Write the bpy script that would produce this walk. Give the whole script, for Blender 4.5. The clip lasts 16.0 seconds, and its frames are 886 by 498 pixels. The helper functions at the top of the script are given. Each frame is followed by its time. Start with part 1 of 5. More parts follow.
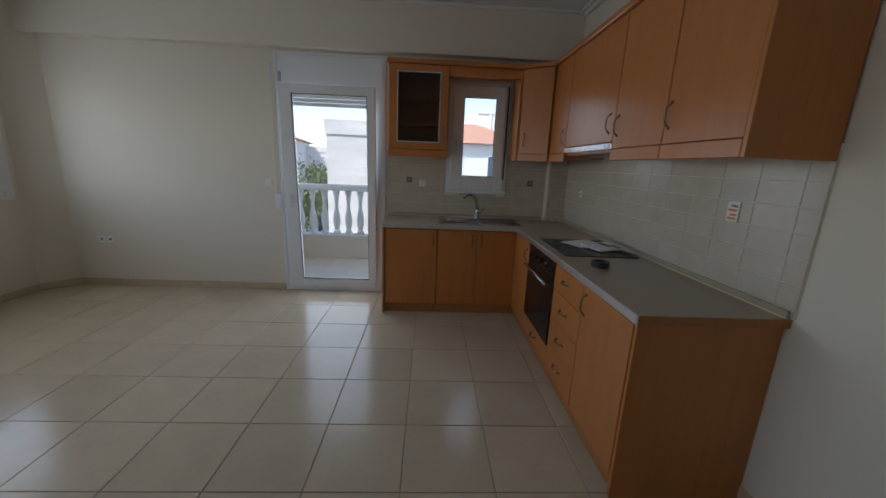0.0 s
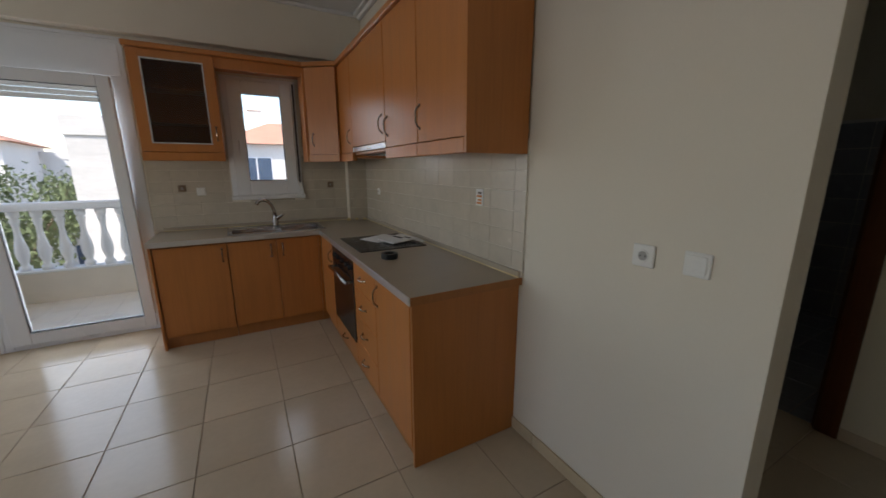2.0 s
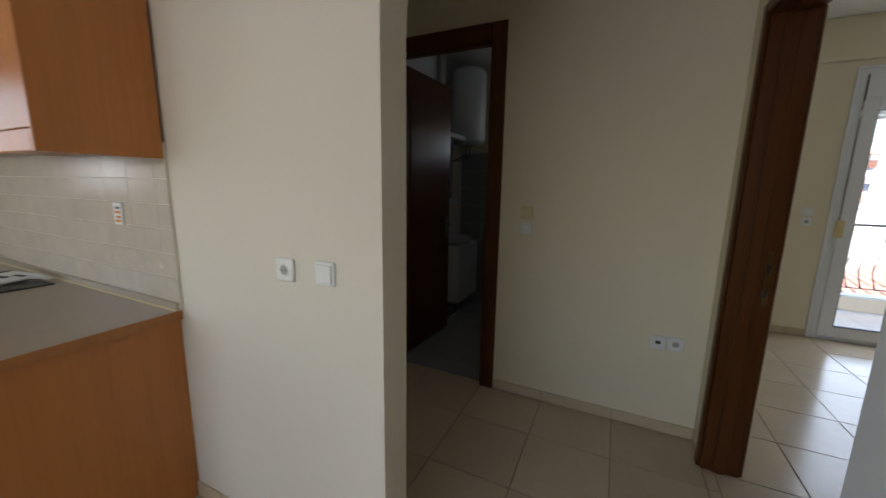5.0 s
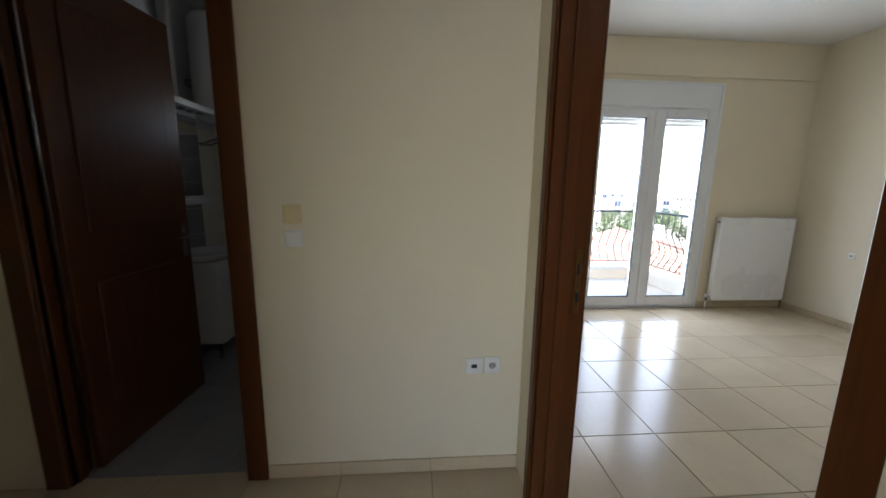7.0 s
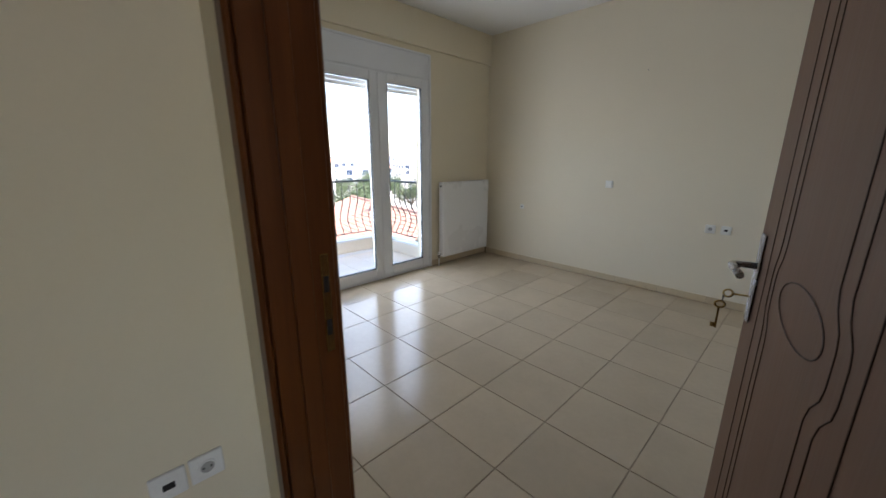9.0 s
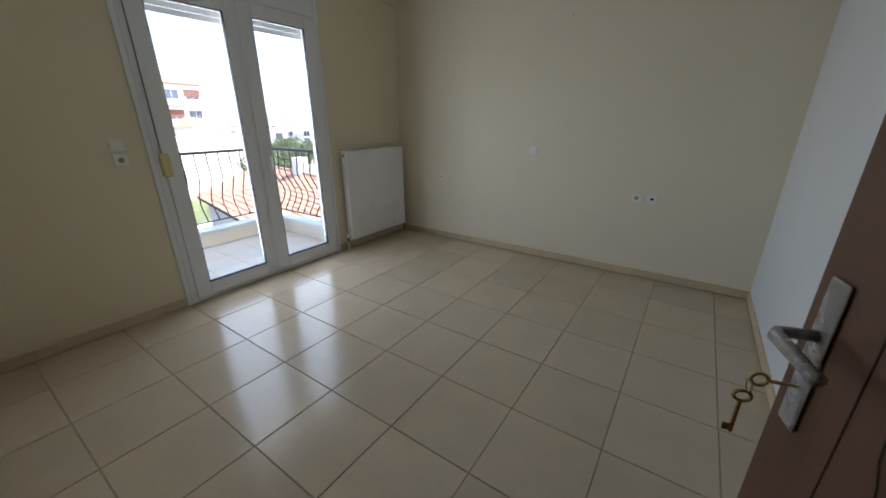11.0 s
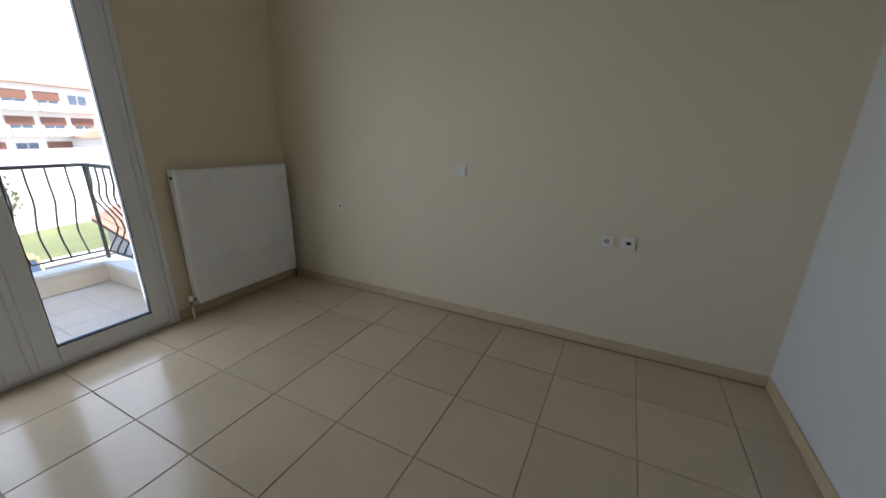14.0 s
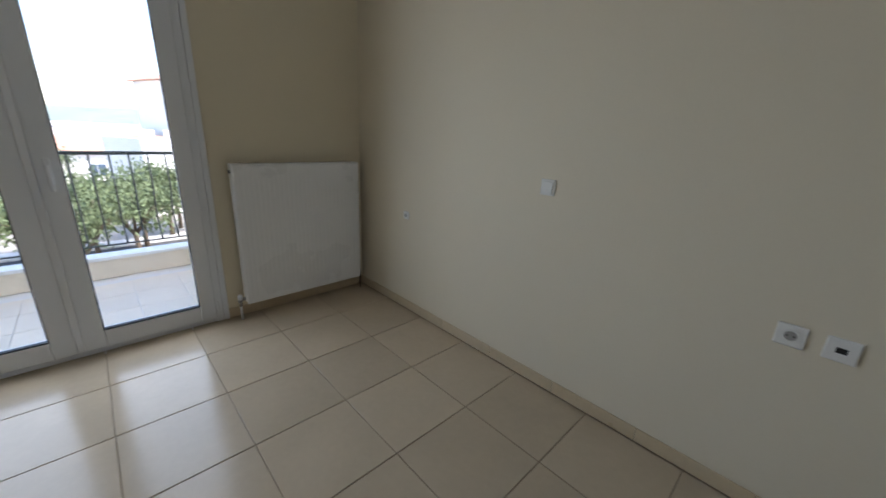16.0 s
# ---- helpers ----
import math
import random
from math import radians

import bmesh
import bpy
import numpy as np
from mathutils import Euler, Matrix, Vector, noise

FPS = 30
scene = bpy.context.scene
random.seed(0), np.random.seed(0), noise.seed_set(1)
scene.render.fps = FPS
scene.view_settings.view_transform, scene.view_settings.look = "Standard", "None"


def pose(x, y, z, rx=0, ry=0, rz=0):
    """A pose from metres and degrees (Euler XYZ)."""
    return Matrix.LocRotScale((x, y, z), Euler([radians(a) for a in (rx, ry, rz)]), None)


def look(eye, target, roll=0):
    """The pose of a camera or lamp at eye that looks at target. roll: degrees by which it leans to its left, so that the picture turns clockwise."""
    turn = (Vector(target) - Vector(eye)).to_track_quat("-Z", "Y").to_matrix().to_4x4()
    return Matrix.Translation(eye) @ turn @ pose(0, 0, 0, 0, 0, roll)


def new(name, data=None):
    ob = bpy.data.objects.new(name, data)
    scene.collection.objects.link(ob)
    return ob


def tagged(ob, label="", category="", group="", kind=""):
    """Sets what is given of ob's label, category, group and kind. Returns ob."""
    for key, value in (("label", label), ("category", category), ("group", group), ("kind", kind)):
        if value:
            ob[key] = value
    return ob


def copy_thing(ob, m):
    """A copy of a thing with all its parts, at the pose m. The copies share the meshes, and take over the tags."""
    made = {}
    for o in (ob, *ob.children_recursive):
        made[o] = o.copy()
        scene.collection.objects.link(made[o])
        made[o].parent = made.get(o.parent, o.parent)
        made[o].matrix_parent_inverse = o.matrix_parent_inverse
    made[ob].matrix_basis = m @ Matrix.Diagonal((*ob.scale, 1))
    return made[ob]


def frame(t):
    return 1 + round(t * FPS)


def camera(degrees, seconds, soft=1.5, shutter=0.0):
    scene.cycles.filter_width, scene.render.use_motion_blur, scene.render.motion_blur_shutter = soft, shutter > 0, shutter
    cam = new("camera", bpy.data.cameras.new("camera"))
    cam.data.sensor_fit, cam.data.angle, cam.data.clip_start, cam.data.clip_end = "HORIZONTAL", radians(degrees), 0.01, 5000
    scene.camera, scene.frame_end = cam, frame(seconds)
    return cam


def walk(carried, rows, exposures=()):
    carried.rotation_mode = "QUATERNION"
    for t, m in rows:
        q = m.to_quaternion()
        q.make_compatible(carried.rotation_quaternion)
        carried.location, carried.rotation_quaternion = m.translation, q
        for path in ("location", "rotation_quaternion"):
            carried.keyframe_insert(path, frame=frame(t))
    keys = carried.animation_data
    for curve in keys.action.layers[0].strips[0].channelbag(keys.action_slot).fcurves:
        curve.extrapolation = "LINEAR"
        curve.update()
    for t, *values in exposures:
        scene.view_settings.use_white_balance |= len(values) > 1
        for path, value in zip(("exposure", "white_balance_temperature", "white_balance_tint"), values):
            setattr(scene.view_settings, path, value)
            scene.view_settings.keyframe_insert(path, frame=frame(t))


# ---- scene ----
EXPOSURES = [(0.0, 1.2, 6050, 11), (1.0, 1.28, 6300, 11), (2.0, 1.55, 6650, 13), (3.0, 2.0, 6750, 13), (3.5, 2.55, 6750, 13), (4.2, 2.62, 6650, 13), (5.0, 2.5, 6500, 13), (7.5, 3.3, 6350, 14), (8.5, 2.65, 6300, 15), (9.5, 2.78, 6450, 15),
             (12.0, 1.82, 6300, 12), (12.5, 1.62, 6350, 13), (13.5, 1.98, 6450, 14), (14.5, 2.3, 6550, 14), (15.5, 2.45, 6400, 14), (16.0, 2.32, 6300, 14)]

cam = camera(101.5, 16.0, shutter=0.3)
PATH = [
    (0, (0.541, -1.844, 1.495), (0.629, 0.102, 1.044), 2.4),
    (0.5, (0.628, -1.866, 1.5), (0.858, 0.067, 1.043), 1.6),
    (1, (0.702, -1.886, 1.497), (1.124, 0.02, 1.061), 0.9),
    (1.5, (0.764, -1.909, 1.486), (1.461, -0.086, 1.05), 0.0),
    (2, (0.797, -1.921, 1.497), (1.741, -0.211, 1.065), -0.1),
    (2.5, (0.819, -1.943, 1.496), (1.939, -0.34, 1.075), 0.4),
    (3, (0.834, -1.974, 1.502), (2.112, -0.489, 1.1), 0.3),
    (3.5, (0.876, -2.022, 1.496), (2.303, -0.682, 1.082), -0.1),
    (4, (0.956, -2.062, 1.497), (2.51, -0.861, 1.12), -0.1),
    (4.5, (1.074, -2.131, 1.494), (2.739, -1.076, 1.158), 0.9),
    (5, (1.192, -2.164, 1.484), (2.971, -1.319, 1.136), 1.0),
    (5.2, (1.252, -2.161, 1.474), (3.079, -1.432, 1.11), 0.9),
    (7.3, (2.047, -2.175, 1.45), (3.997, -2.465, 1.11), 0.9),
    (7.5, (2.091, -2.207, 1.455), (4.024, -2.595, 1.114), 1.0),
    (8, (2.234, -2.283, 1.456), (4.059, -3.009, 1.081), 0.7),
    (8.5, (2.402, -2.342, 1.458), (4.044, -3.418, 1.076), -1.4),
    (9, (2.519, -2.438, 1.436), (3.907, -3.791, 0.945), 0.1),
    (9.5, (2.635, -2.591, 1.447), (3.951, -3.978, 0.86), -1.6),
    (9.7, (2.67, -2.654, 1.433), (3.955, -4.05, 0.8), -1.2),
    (11.8, (2.992, -3.318, 1.462), (3.979, -4.94, 0.832), -0.2),
    (12, (3.047, -3.395, 1.464), (4.029, -5.032, 0.867), 0.2),
    (12.5, (3.022, -3.613, 1.445), (3.924, -5.273, 0.787), -0.3),
    (13, (3.105, -3.843, 1.405), (3.871, -5.589, 0.799), 1.2),
    (13.5, (3.159, -4.059, 1.386), (3.833, -5.832, 0.752), -0.1),
    (14, (3.139, -4.318, 1.383), (3.986, -6.028, 0.782), 0.9),
    (14.5, (3.107, -4.54, 1.382), (4.02, -6.209, 0.764), 2.7),
    (15, (3.136, -4.752, 1.358), (4.017, -6.446, 0.762), 4.0),
    (15.5, (3.205, -4.976, 1.371), (4.286, -6.546, 0.767), 4.2),
    (16, (3.24, -5.083, 1.37), (4.603, -6.417, 0.767), 2.9),
]
walk(cam, [(t, look(eye, target, roll)) for t, eye, target, roll in PATH], EXPOSURES)

# ---- sky, sun ----
SUN_TO = Vector((-0.60, -0.58, 1.0)).normalized()
world = bpy.data.worlds.new("sky")
scene.world = world
world.use_nodes = True
wn = world.node_tree.nodes
sky = wn.new("ShaderNodeTexSky")
sky.sky_type = "NISHITA"
sky.sun_disc = False
sky.sun_elevation = math.asin(SUN_TO.z)
sky.sun_rotation = math.atan2(SUN_TO.x, SUN_TO.y)
sky.dust_density = 0.9
sky.air_density = 1.0
wn["Background"].inputs["Strength"].default_value = 0.13
world.node_tree.links.new(sky.outputs[0], wn["Background"].inputs[0])
sun = new("sun", bpy.data.lights.new("sun", "SUN"))
sun.data.energy = 2.2
sun.data.angle = radians(0.5)
sun.data.color = (1.0, 0.95, 0.87)
sun.matrix_world = look(SUN_TO * 50, (0, 0, 0))


def opening_lamp(name, m, w, h, watts, color=(0.82, 0.91, 1.0)):
    """An area lamp added in one opening to boost the sky's light."""
    d = bpy.data.lights.new(name, "AREA")
    d.shape, d.size, d.size_y, d.energy, d.color = "RECTANGLE", w, h, watts, color
    o = new(name, d)
    o.matrix_world = m
    return o


# lamps in the openings: bedroom balcony door, kitchen balcony door, kitchen window, living room window, bathroom window
opening_lamp("daylight_bedroom", pose(6.17, -4.82, 1.20, 0, 97, 0), 2.0, 1.35, 6.0)
opening_lamp("daylight_kitchen_door", pose(-0.50, 2.41, 1.15, -90, 0, 0), 0.85, 2.0, 4.4)
opening_lamp("daylight_kitchen_window", pose(1.065, 2.38, 1.80, -90, 0, 0), 0.34, 0.80, 0.5)
# the southern stretch of this lamp is added to brighten the hall
opening_lamp("daylight_living", pose(-3.74, -0.2, 1.7, 0, -90, 0), 1.1, 4.2, 12.5)
opening_lamp("daylight_bathroom", pose(6.15, -1.45, 1.8, 0, 90, 0), 0.6, 0.5, 0.6)


# ---- materials ----
def material(name, color, rough=0.6, metal=0.0, vary=0.06, scale=3.0, fine=40.0, bump=0.02, spec=0.5, piece=0.0, coat=0.0, stretch=(1, 1, 1), grain=0.0):
    """A principled surface with variation at two scales and fine relief; piece: brightness spread from object to object."""
    m = bpy.data.materials.new(name)
    m.use_nodes = True
    n, l = m.node_tree.nodes, m.node_tree.links
    b = n["Principled BSDF"]
    b.inputs["Roughness"].default_value, b.inputs["Metallic"].default_value = rough, metal
    b.inputs["Specular IOR Level"].default_value = spec
    b.inputs["Coat Weight"].default_value = coat
    tc, mp = n.new("ShaderNodeTexCoord"), n.new("ShaderNodeMapping")
    mp.inputs["Scale"].default_value = stretch
    l.new(tc.outputs["Object"], mp.inputs["Vector"])
    big, small = n.new("ShaderNodeTexNoise"), n.new("ShaderNodeTexNoise")
    big.inputs["Scale"].default_value, big.inputs["Detail"].default_value = scale, 4
    small.inputs["Scale"].default_value, small.inputs["Detail"].default_value = fine, 3
    if piece:
        oi, add = n.new("ShaderNodeObjectInfo"), n.new("ShaderNodeVectorMath")
        sc = n.new("ShaderNodeMath")
        sc.operation, sc.inputs[1].default_value = "MULTIPLY", 37.0
        l.new(oi.outputs["Random"], sc.inputs[0])
        l.new(mp.outputs[0], add.inputs[0])
        l.new(sc.outputs[0], add.inputs[1])
        vec = add.outputs[0]
    else:
        vec = mp.outputs[0]
    l.new(vec, big.inputs["Vector"])
    l.new(vec, small.inputs["Vector"])
    mix = n.new("ShaderNodeMath")
    mix.operation = "MULTIPLY_ADD"
    mix.inputs[1].default_value, mix.inputs[2].default_value = 0.45 if not grain else grain, 0.0
    l.new(small.outputs[0], mix.inputs[0])
    tot = n.new("ShaderNodeMath")
    tot.operation = "ADD"
    l.new(big.outputs[0], tot.inputs[0])
    l.new(mix.outputs[0], tot.inputs[1])
    ramp = n.new("ShaderNodeMapRange")
    ramp.inputs["From Min"].default_value, ramp.inputs["From Max"].default_value = 0.4, 1.05
    ramp.inputs["To Min"].default_value, ramp.inputs["To Max"].default_value = 1 - vary, 1 + vary
    l.new(tot.outputs[0], ramp.inputs["Value"])
    val = ramp.outputs[0]
    if piece:
        pr, mu = n.new("ShaderNodeMapRange"), n.new("ShaderNodeMath")
        pr.inputs["To Min"].default_value, pr.inputs["To Max"].default_value = 1 - piece, 1 + piece
        l.new(oi.outputs["Random"], pr.inputs["Value"])
        mu.operation = "MULTIPLY"
        l.new(val, mu.inputs[0])
        l.new(pr.outputs[0], mu.inputs[1])
        val = mu.outputs[0]
    col = n.new("ShaderNodeVectorMath")
    col.operation = "SCALE"
    col.inputs[0].default_value = color
    l.new(val, col.inputs["Scale"])
    l.new(col.outputs[0], b.inputs["Base Color"])
    if bump:
        bp = n.new("ShaderNodeBump")
        bp.inputs["Strength"].default_value, bp.inputs["Distance"].default_value = 0.5, bump
        l.new(tot.outputs[0], bp.inputs["Height"])
        l.new(bp.outputs[0], b.inputs["Normal"])
    rr = n.new("ShaderNodeMapRange")
    rr.inputs["To Min"].default_value, rr.inputs["To Max"].default_value = max(0.02, rough - 0.07), min(1, rough + 0.07)
    l.new(big.outputs[0], rr.inputs["Value"])
    l.new(rr.outputs[0], b.inputs["Roughness"])
    return m


def glass_material(name, tint=(1, 1, 1)):
    m = bpy.data.materials.new(name)
    m.use_nodes = True
    n, l = m.node_tree.nodes, m.node_tree.links
    out = n["Material Output"]
    n.remove(n["Principled BSDF"])
    tr, gl, mx, fr = n.new("ShaderNodeBsdfTransparent"), n.new("ShaderNodeBsdfGlossy"), n.new("ShaderNodeMixShader"), n.new("ShaderNodeLayerWeight")
    pw, ma = n.new("ShaderNodeMath"), n.new("ShaderNodeMath")
    pw.operation, pw.inputs[1].default_value = "POWER", 4.0
    ma.operation, ma.inputs[1].default_value, ma.inputs[2].default_value = "MULTIPLY_ADD", 0.8, 0.03
    tr.inputs[0].default_value = (*tint, 1)
    gl.inputs["Roughness"].default_value = 0.02
    fr.inputs["Blend"].default_value = 0.5
    l.new(fr.outputs["Facing"], pw.inputs[0])
    l.new(pw.outputs[0], ma.inputs[0])
    l.new(ma.outputs[0], mx.inputs[0])
    l.new(tr.outputs[0], mx.inputs[1])
    l.new(gl.outputs[0], mx.inputs[2])
    l.new(mx.outputs[0], out.inputs[0])
    return m


M_WALL = material("off_white_wall_paint", (0.74, 0.675, 0.565), 0.85, vary=0.025, scale=1.2, fine=90, bump=0.0012)
M_WALLCREAM = material("cream_wall_paint", (0.76, 0.675, 0.50), 0.85, vary=0.025, scale=1.2, fine=90, bump=0.0012)
M_WALLBED = material("pale_cream_wall_paint", (0.75, 0.675, 0.53), 0.85, vary=0.03, scale=1.0, fine=90, bump=0.0012)
M_WALLGREY = material("cool_white_wall_paint", (0.68, 0.69, 0.70), 0.85, vary=0.025, scale=1.2, fine=90, bump=0.0012)
M_CEIL = material("white_ceiling_paint", (0.80, 0.79, 0.76), 0.9, vary=0.02, scale=1.0, fine=60, bump=0.001)
M_TILE = material("beige_floor_tile", (0.56, 0.465, 0.34), 0.185, spec=0.4, vary=0.07, scale=3.5, fine=30, bump=0.0004, piece=0.05)
M_GROUT = material("dark_tile_grout", (0.38, 0.31, 0.225), 0.9, vary=0.2, scale=6, fine=80, bump=0.002)
M_SKIRT = material("beige_skirting_tile", (0.58, 0.465, 0.31), 0.30, vary=0.08, scale=5, fine=40, bump=0.0004, piece=0.05)
M_BEECH = material("beech_laminate", (0.465, 0.172, 0.042), 0.32, vary=0.10, scale=2.2, fine=9, bump=0.0003, stretch=(9, 9, 0.5), piece=0.03, grain=0.8)
M_BEECHDARK = material("beech_edge_band", (0.38, 0.15, 0.042), 0.36, vary=0.10, scale=2.2, fine=9, bump=0.0003, stretch=(9, 9, 0.5), grain=0.8)
M_MAHOG = material("mahogany_door_wood", (0.088, 0.027, 0.006), 0.34, spec=0.35, vary=0.25, scale=2.0, fine=9, bump=0.0006, stretch=(10, 10, 0.45), grain=0.8)
M_LEAF = material("brown_moulded_door_skin", (0.115, 0.055, 0.029), 0.45, spec=0.3, vary=0.12, scale=2.0, fine=10, bump=0.0005, stretch=(10, 10, 0.5), grain=0.8)
M_GROOVESHADE = material("door_groove_shade", (0.045, 0.021, 0.011), 0.6, vary=0.1)
M_PVC = material("white_upvc", (0.78, 0.79, 0.80), 0.30, vary=0.02, scale=2, fine=30, bump=0.0002)
M_SHUTTER = material("ivory_roller_shutter", (0.62, 0.60, 0.55), 0.45, vary=0.05)
M_GASKET = material("black_rubber_gasket", (0.015, 0.015, 0.017), 0.6, vary=0.1)
M_WHITEPL = material("white_switch_plastic", (0.80, 0.79, 0.75), 0.32, vary=0.02)
M_CREAMPL = material("yellowed_switch_plastic", (0.70, 0.58, 0.30), 0.36, vary=0.03)
M_GREYPL_WELLSHADE = material("grey_plastic_and_well_shade", (0.36, 0.35, 0.33), 0.45, vary=0.05)
M_BARE = material("tarnished_socket_insert", (0.20, 0.14, 0.085), 0.5, vary=0.2, scale=30)
M_DARKPL = material("dark_plastic", (0.02, 0.02, 0.022), 0.35, vary=0.1)
M_STEEL = material("brushed_steel", (0.42, 0.42, 0.43), 0.26, 1.0, vary=0.06, scale=4, fine=60, stretch=(1, 12, 12))
M_CHROME = material("chrome", (0.45, 0.45, 0.46), 0.10, 1.0, vary=0.02)
M_BRASS = material("brass_key_metal", (0.50, 0.36, 0.14), 0.28, 1.0, vary=0.08)
M_HANDLE = material("bronze_handle_metal", (0.32, 0.275, 0.23), 0.25, 1.0, vary=0.05)
M_COUNTER = material("grey_beige_worktop", (0.39, 0.325, 0.245), 0.34, vary=0.10, scale=7, fine=120, bump=0.0003)
M_ALU = material("aluminium_edge_strip", (0.66, 0.66, 0.66), 0.32, 0.9, vary=0.04)
M_HOB = material("black_hob_glass", (0.006, 0.006, 0.007), 0.20, spec=0.25, vary=0.1)
M_OVEN = material("black_oven_glass", (0.010, 0.010, 0.012), 0.07, vary=0.1)
M_INSIDE = material("dark_cabinet_interior", (0.20, 0.13, 0.08), 0.6, vary=0.1)
M_SPLASH = material("mottled_cream_wall_tile", (0.56, 0.495, 0.395), 0.24, vary=0.08, scale=9, fine=30, bump=0.0, piece=0.035)
M_SPLASHG = material("pale_tile_grout", (0.80, 0.75, 0.65), 0.8, vary=0.08)
M_PAPER = material("printed_paper", (0.88, 0.87, 0.85), 0.7, vary=0.04)
M_INK = material("black_print", (0.03, 0.03, 0.032), 0.7, vary=0.1)
M_ORANGE = material("orange_label_print", (0.62, 0.22, 0.04), 0.6, vary=0.1)
M_RAD = material("white_radiator_enamel", (0.84, 0.84, 0.83), 0.28, vary=0.015, scale=2, fine=20, bump=0.0001)
M_IRON = material("dark_green_wrought_iron", (0.022, 0.030, 0.030), 0.45, 0.3, vary=0.2, scale=20, fine=100)
M_MARBLE = material("white_marble_cap", (0.72, 0.72, 0.72), 0.35, vary=0.06, scale=5, fine=40)
M_BALTILE = material("pale_balcony_tile", (0.76, 0.66, 0.53), 0.50, vary=0.07, scale=4, fine=30, piece=0.04)
M_BALUST = material("white_painted_concrete", (0.78, 0.77, 0.75), 0.7, vary=0.05, scale=6, fine=60, bump=0.002)
M_STUCCO = material("white_stucco", (0.72, 0.70, 0.67), 0.9, vary=0.06, scale=0.4, fine=6, bump=0.004)
M_STUCCOGREY = material("weathered_grey_render", (0.54, 0.52, 0.485), 0.9, vary=0.20, scale=0.5, fine=5, bump=0.01, stretch=(1, 1, 4))
M_TERRA = material("terracotta_roof_tile", (0.47, 0.25, 0.17), 0.85, vary=0.18, scale=1.5, fine=20, bump=0.006, piece=0.10)
M_AWNING = material("brown_shutter_slats", (0.17, 0.075, 0.05), 0.7, vary=0.1)
M_GLASSFAR = material("dark_window_glass", (0.06, 0.09, 0.14), 0.10, vary=0.2)
M_GRASS = material("grass", (0.16, 0.19, 0.085), 0.9, vary=0.35, scale=0.5, fine=9, bump=0.03)
M_GROUND = material("pale_dusty_ground", (0.34, 0.31, 0.27), 0.95, vary=0.2, scale=0.05, fine=1.2, bump=0.02)
M_ASPHALT = material("asphalt", (0.06, 0.06, 0.06), 0.9, vary=0.15, scale=0.5, fine=12, bump=0.005)
M_FOLIAGE = material("green_leaves", (0.10, 0.13, 0.055), 0.75, vary=0.35, scale=1.2, fine=8, bump=0.0)
M_BARK = material("tree_bark", (0.12, 0.085, 0.055), 0.9, vary=0.25, scale=4, fine=20, bump=0.01)
M_YELLOW = material("yellow_car_paint", (0.75, 0.42, 0.02), 0.25, vary=0.03, coat=0.4)
M_HILL = material("hazy_hill_scrub", (0.20, 0.24, 0.20), 1.0, vary=0.3, scale=0.02, fine=0.3, bump=0.0)
M_BATHTILE = material("grey_bathroom_tile", (0.34, 0.34, 0.35), 0.25, vary=0.08, scale=3, fine=30, piece=0.04)
M_CERAMIC = material("white_ceramic", (0.80, 0.80, 0.80), 0.12, vary=0.02)
M_MIRROR = material("mirror", (0.85, 0.86, 0.87), 0.02, 1.0, vary=0.0, bump=0.0)
M_GLASS = glass_material("clear_window_glass")
M_CABGLASS = glass_material("smoked_cabinet_glass", (0.72, 0.67, 0.62))


# ---- building blocks ----
def box(bm, x0, x1, y0, y1, z0, z1, bev=0.0, seg=1, mat=None):
    """A box with eased edges added to bm; mat: a matrix for it."""
    r = bmesh.ops.create_cube(bm, size=1.0)
    vs = r["verts"]
    for v in vs:
        v.co = Vector(((x0 + x1) / 2 + v.co.x * (x1 - x0), (y0 + y1) / 2 + v.co.y * (y1 - y0), (z0 + z1) / 2 + v.co.z * (z1 - z0)))
    if mat is not None:
        bmesh.ops.transform(bm, matrix=mat, verts=vs)
    if bev:
        es = list({e for v in vs for e in v.link_edges})
        bmesh.ops.bevel(bm, geom=es, offset=bev, segments=seg, affect="EDGES", profile=0.5)
    return bm


def boxes(*specs, bev=0.0):
    bm = bmesh.new()
    for s in specs:
        box(bm, *s, bev=bev)
    return bm


def tube(bm, pts, r, sides=8, closed=False):
    """A round bar of radius r (or radii) along the points."""
    pts = [Vector(p) for p in pts]
    rad = r if isinstance(r, (list, tuple)) else [r] * len(pts)
    rings = []
    up = None
    for i, p in enumerate(pts):
        a = pts[i - 1] if (i or closed) else p
        b = pts[(i + 1) % len(pts)] if (i < len(pts) - 1 or closed) else p
        d = (b - a).normalized()
        if up is None or abs(up.dot(d)) > 0.95:
            up = Vector((0, 0, 1)) if abs(d.z) < 0.9 else Vector((1, 0, 0))
        s = d.cross(up).normalized()
        up = s.cross(d).normalized()
        rings.append([bm.verts.new(p + (s * math.cos(k * math.tau / sides) + up * math.sin(k * math.tau / sides)) * rad[i]) for k in range(sides)])
    n = len(rings)
    for i in range(n if closed else n - 1):
        for k in range(sides):
            bm.faces.new((rings[i][k], rings[i][(k + 1) % sides], rings[(i + 1) % n][(k + 1) % sides], rings[(i + 1) % n][k]))
    if not closed:
        bm.faces.new(rings[0][::-1])
        bm.faces.new(rings[-1])
    return bm


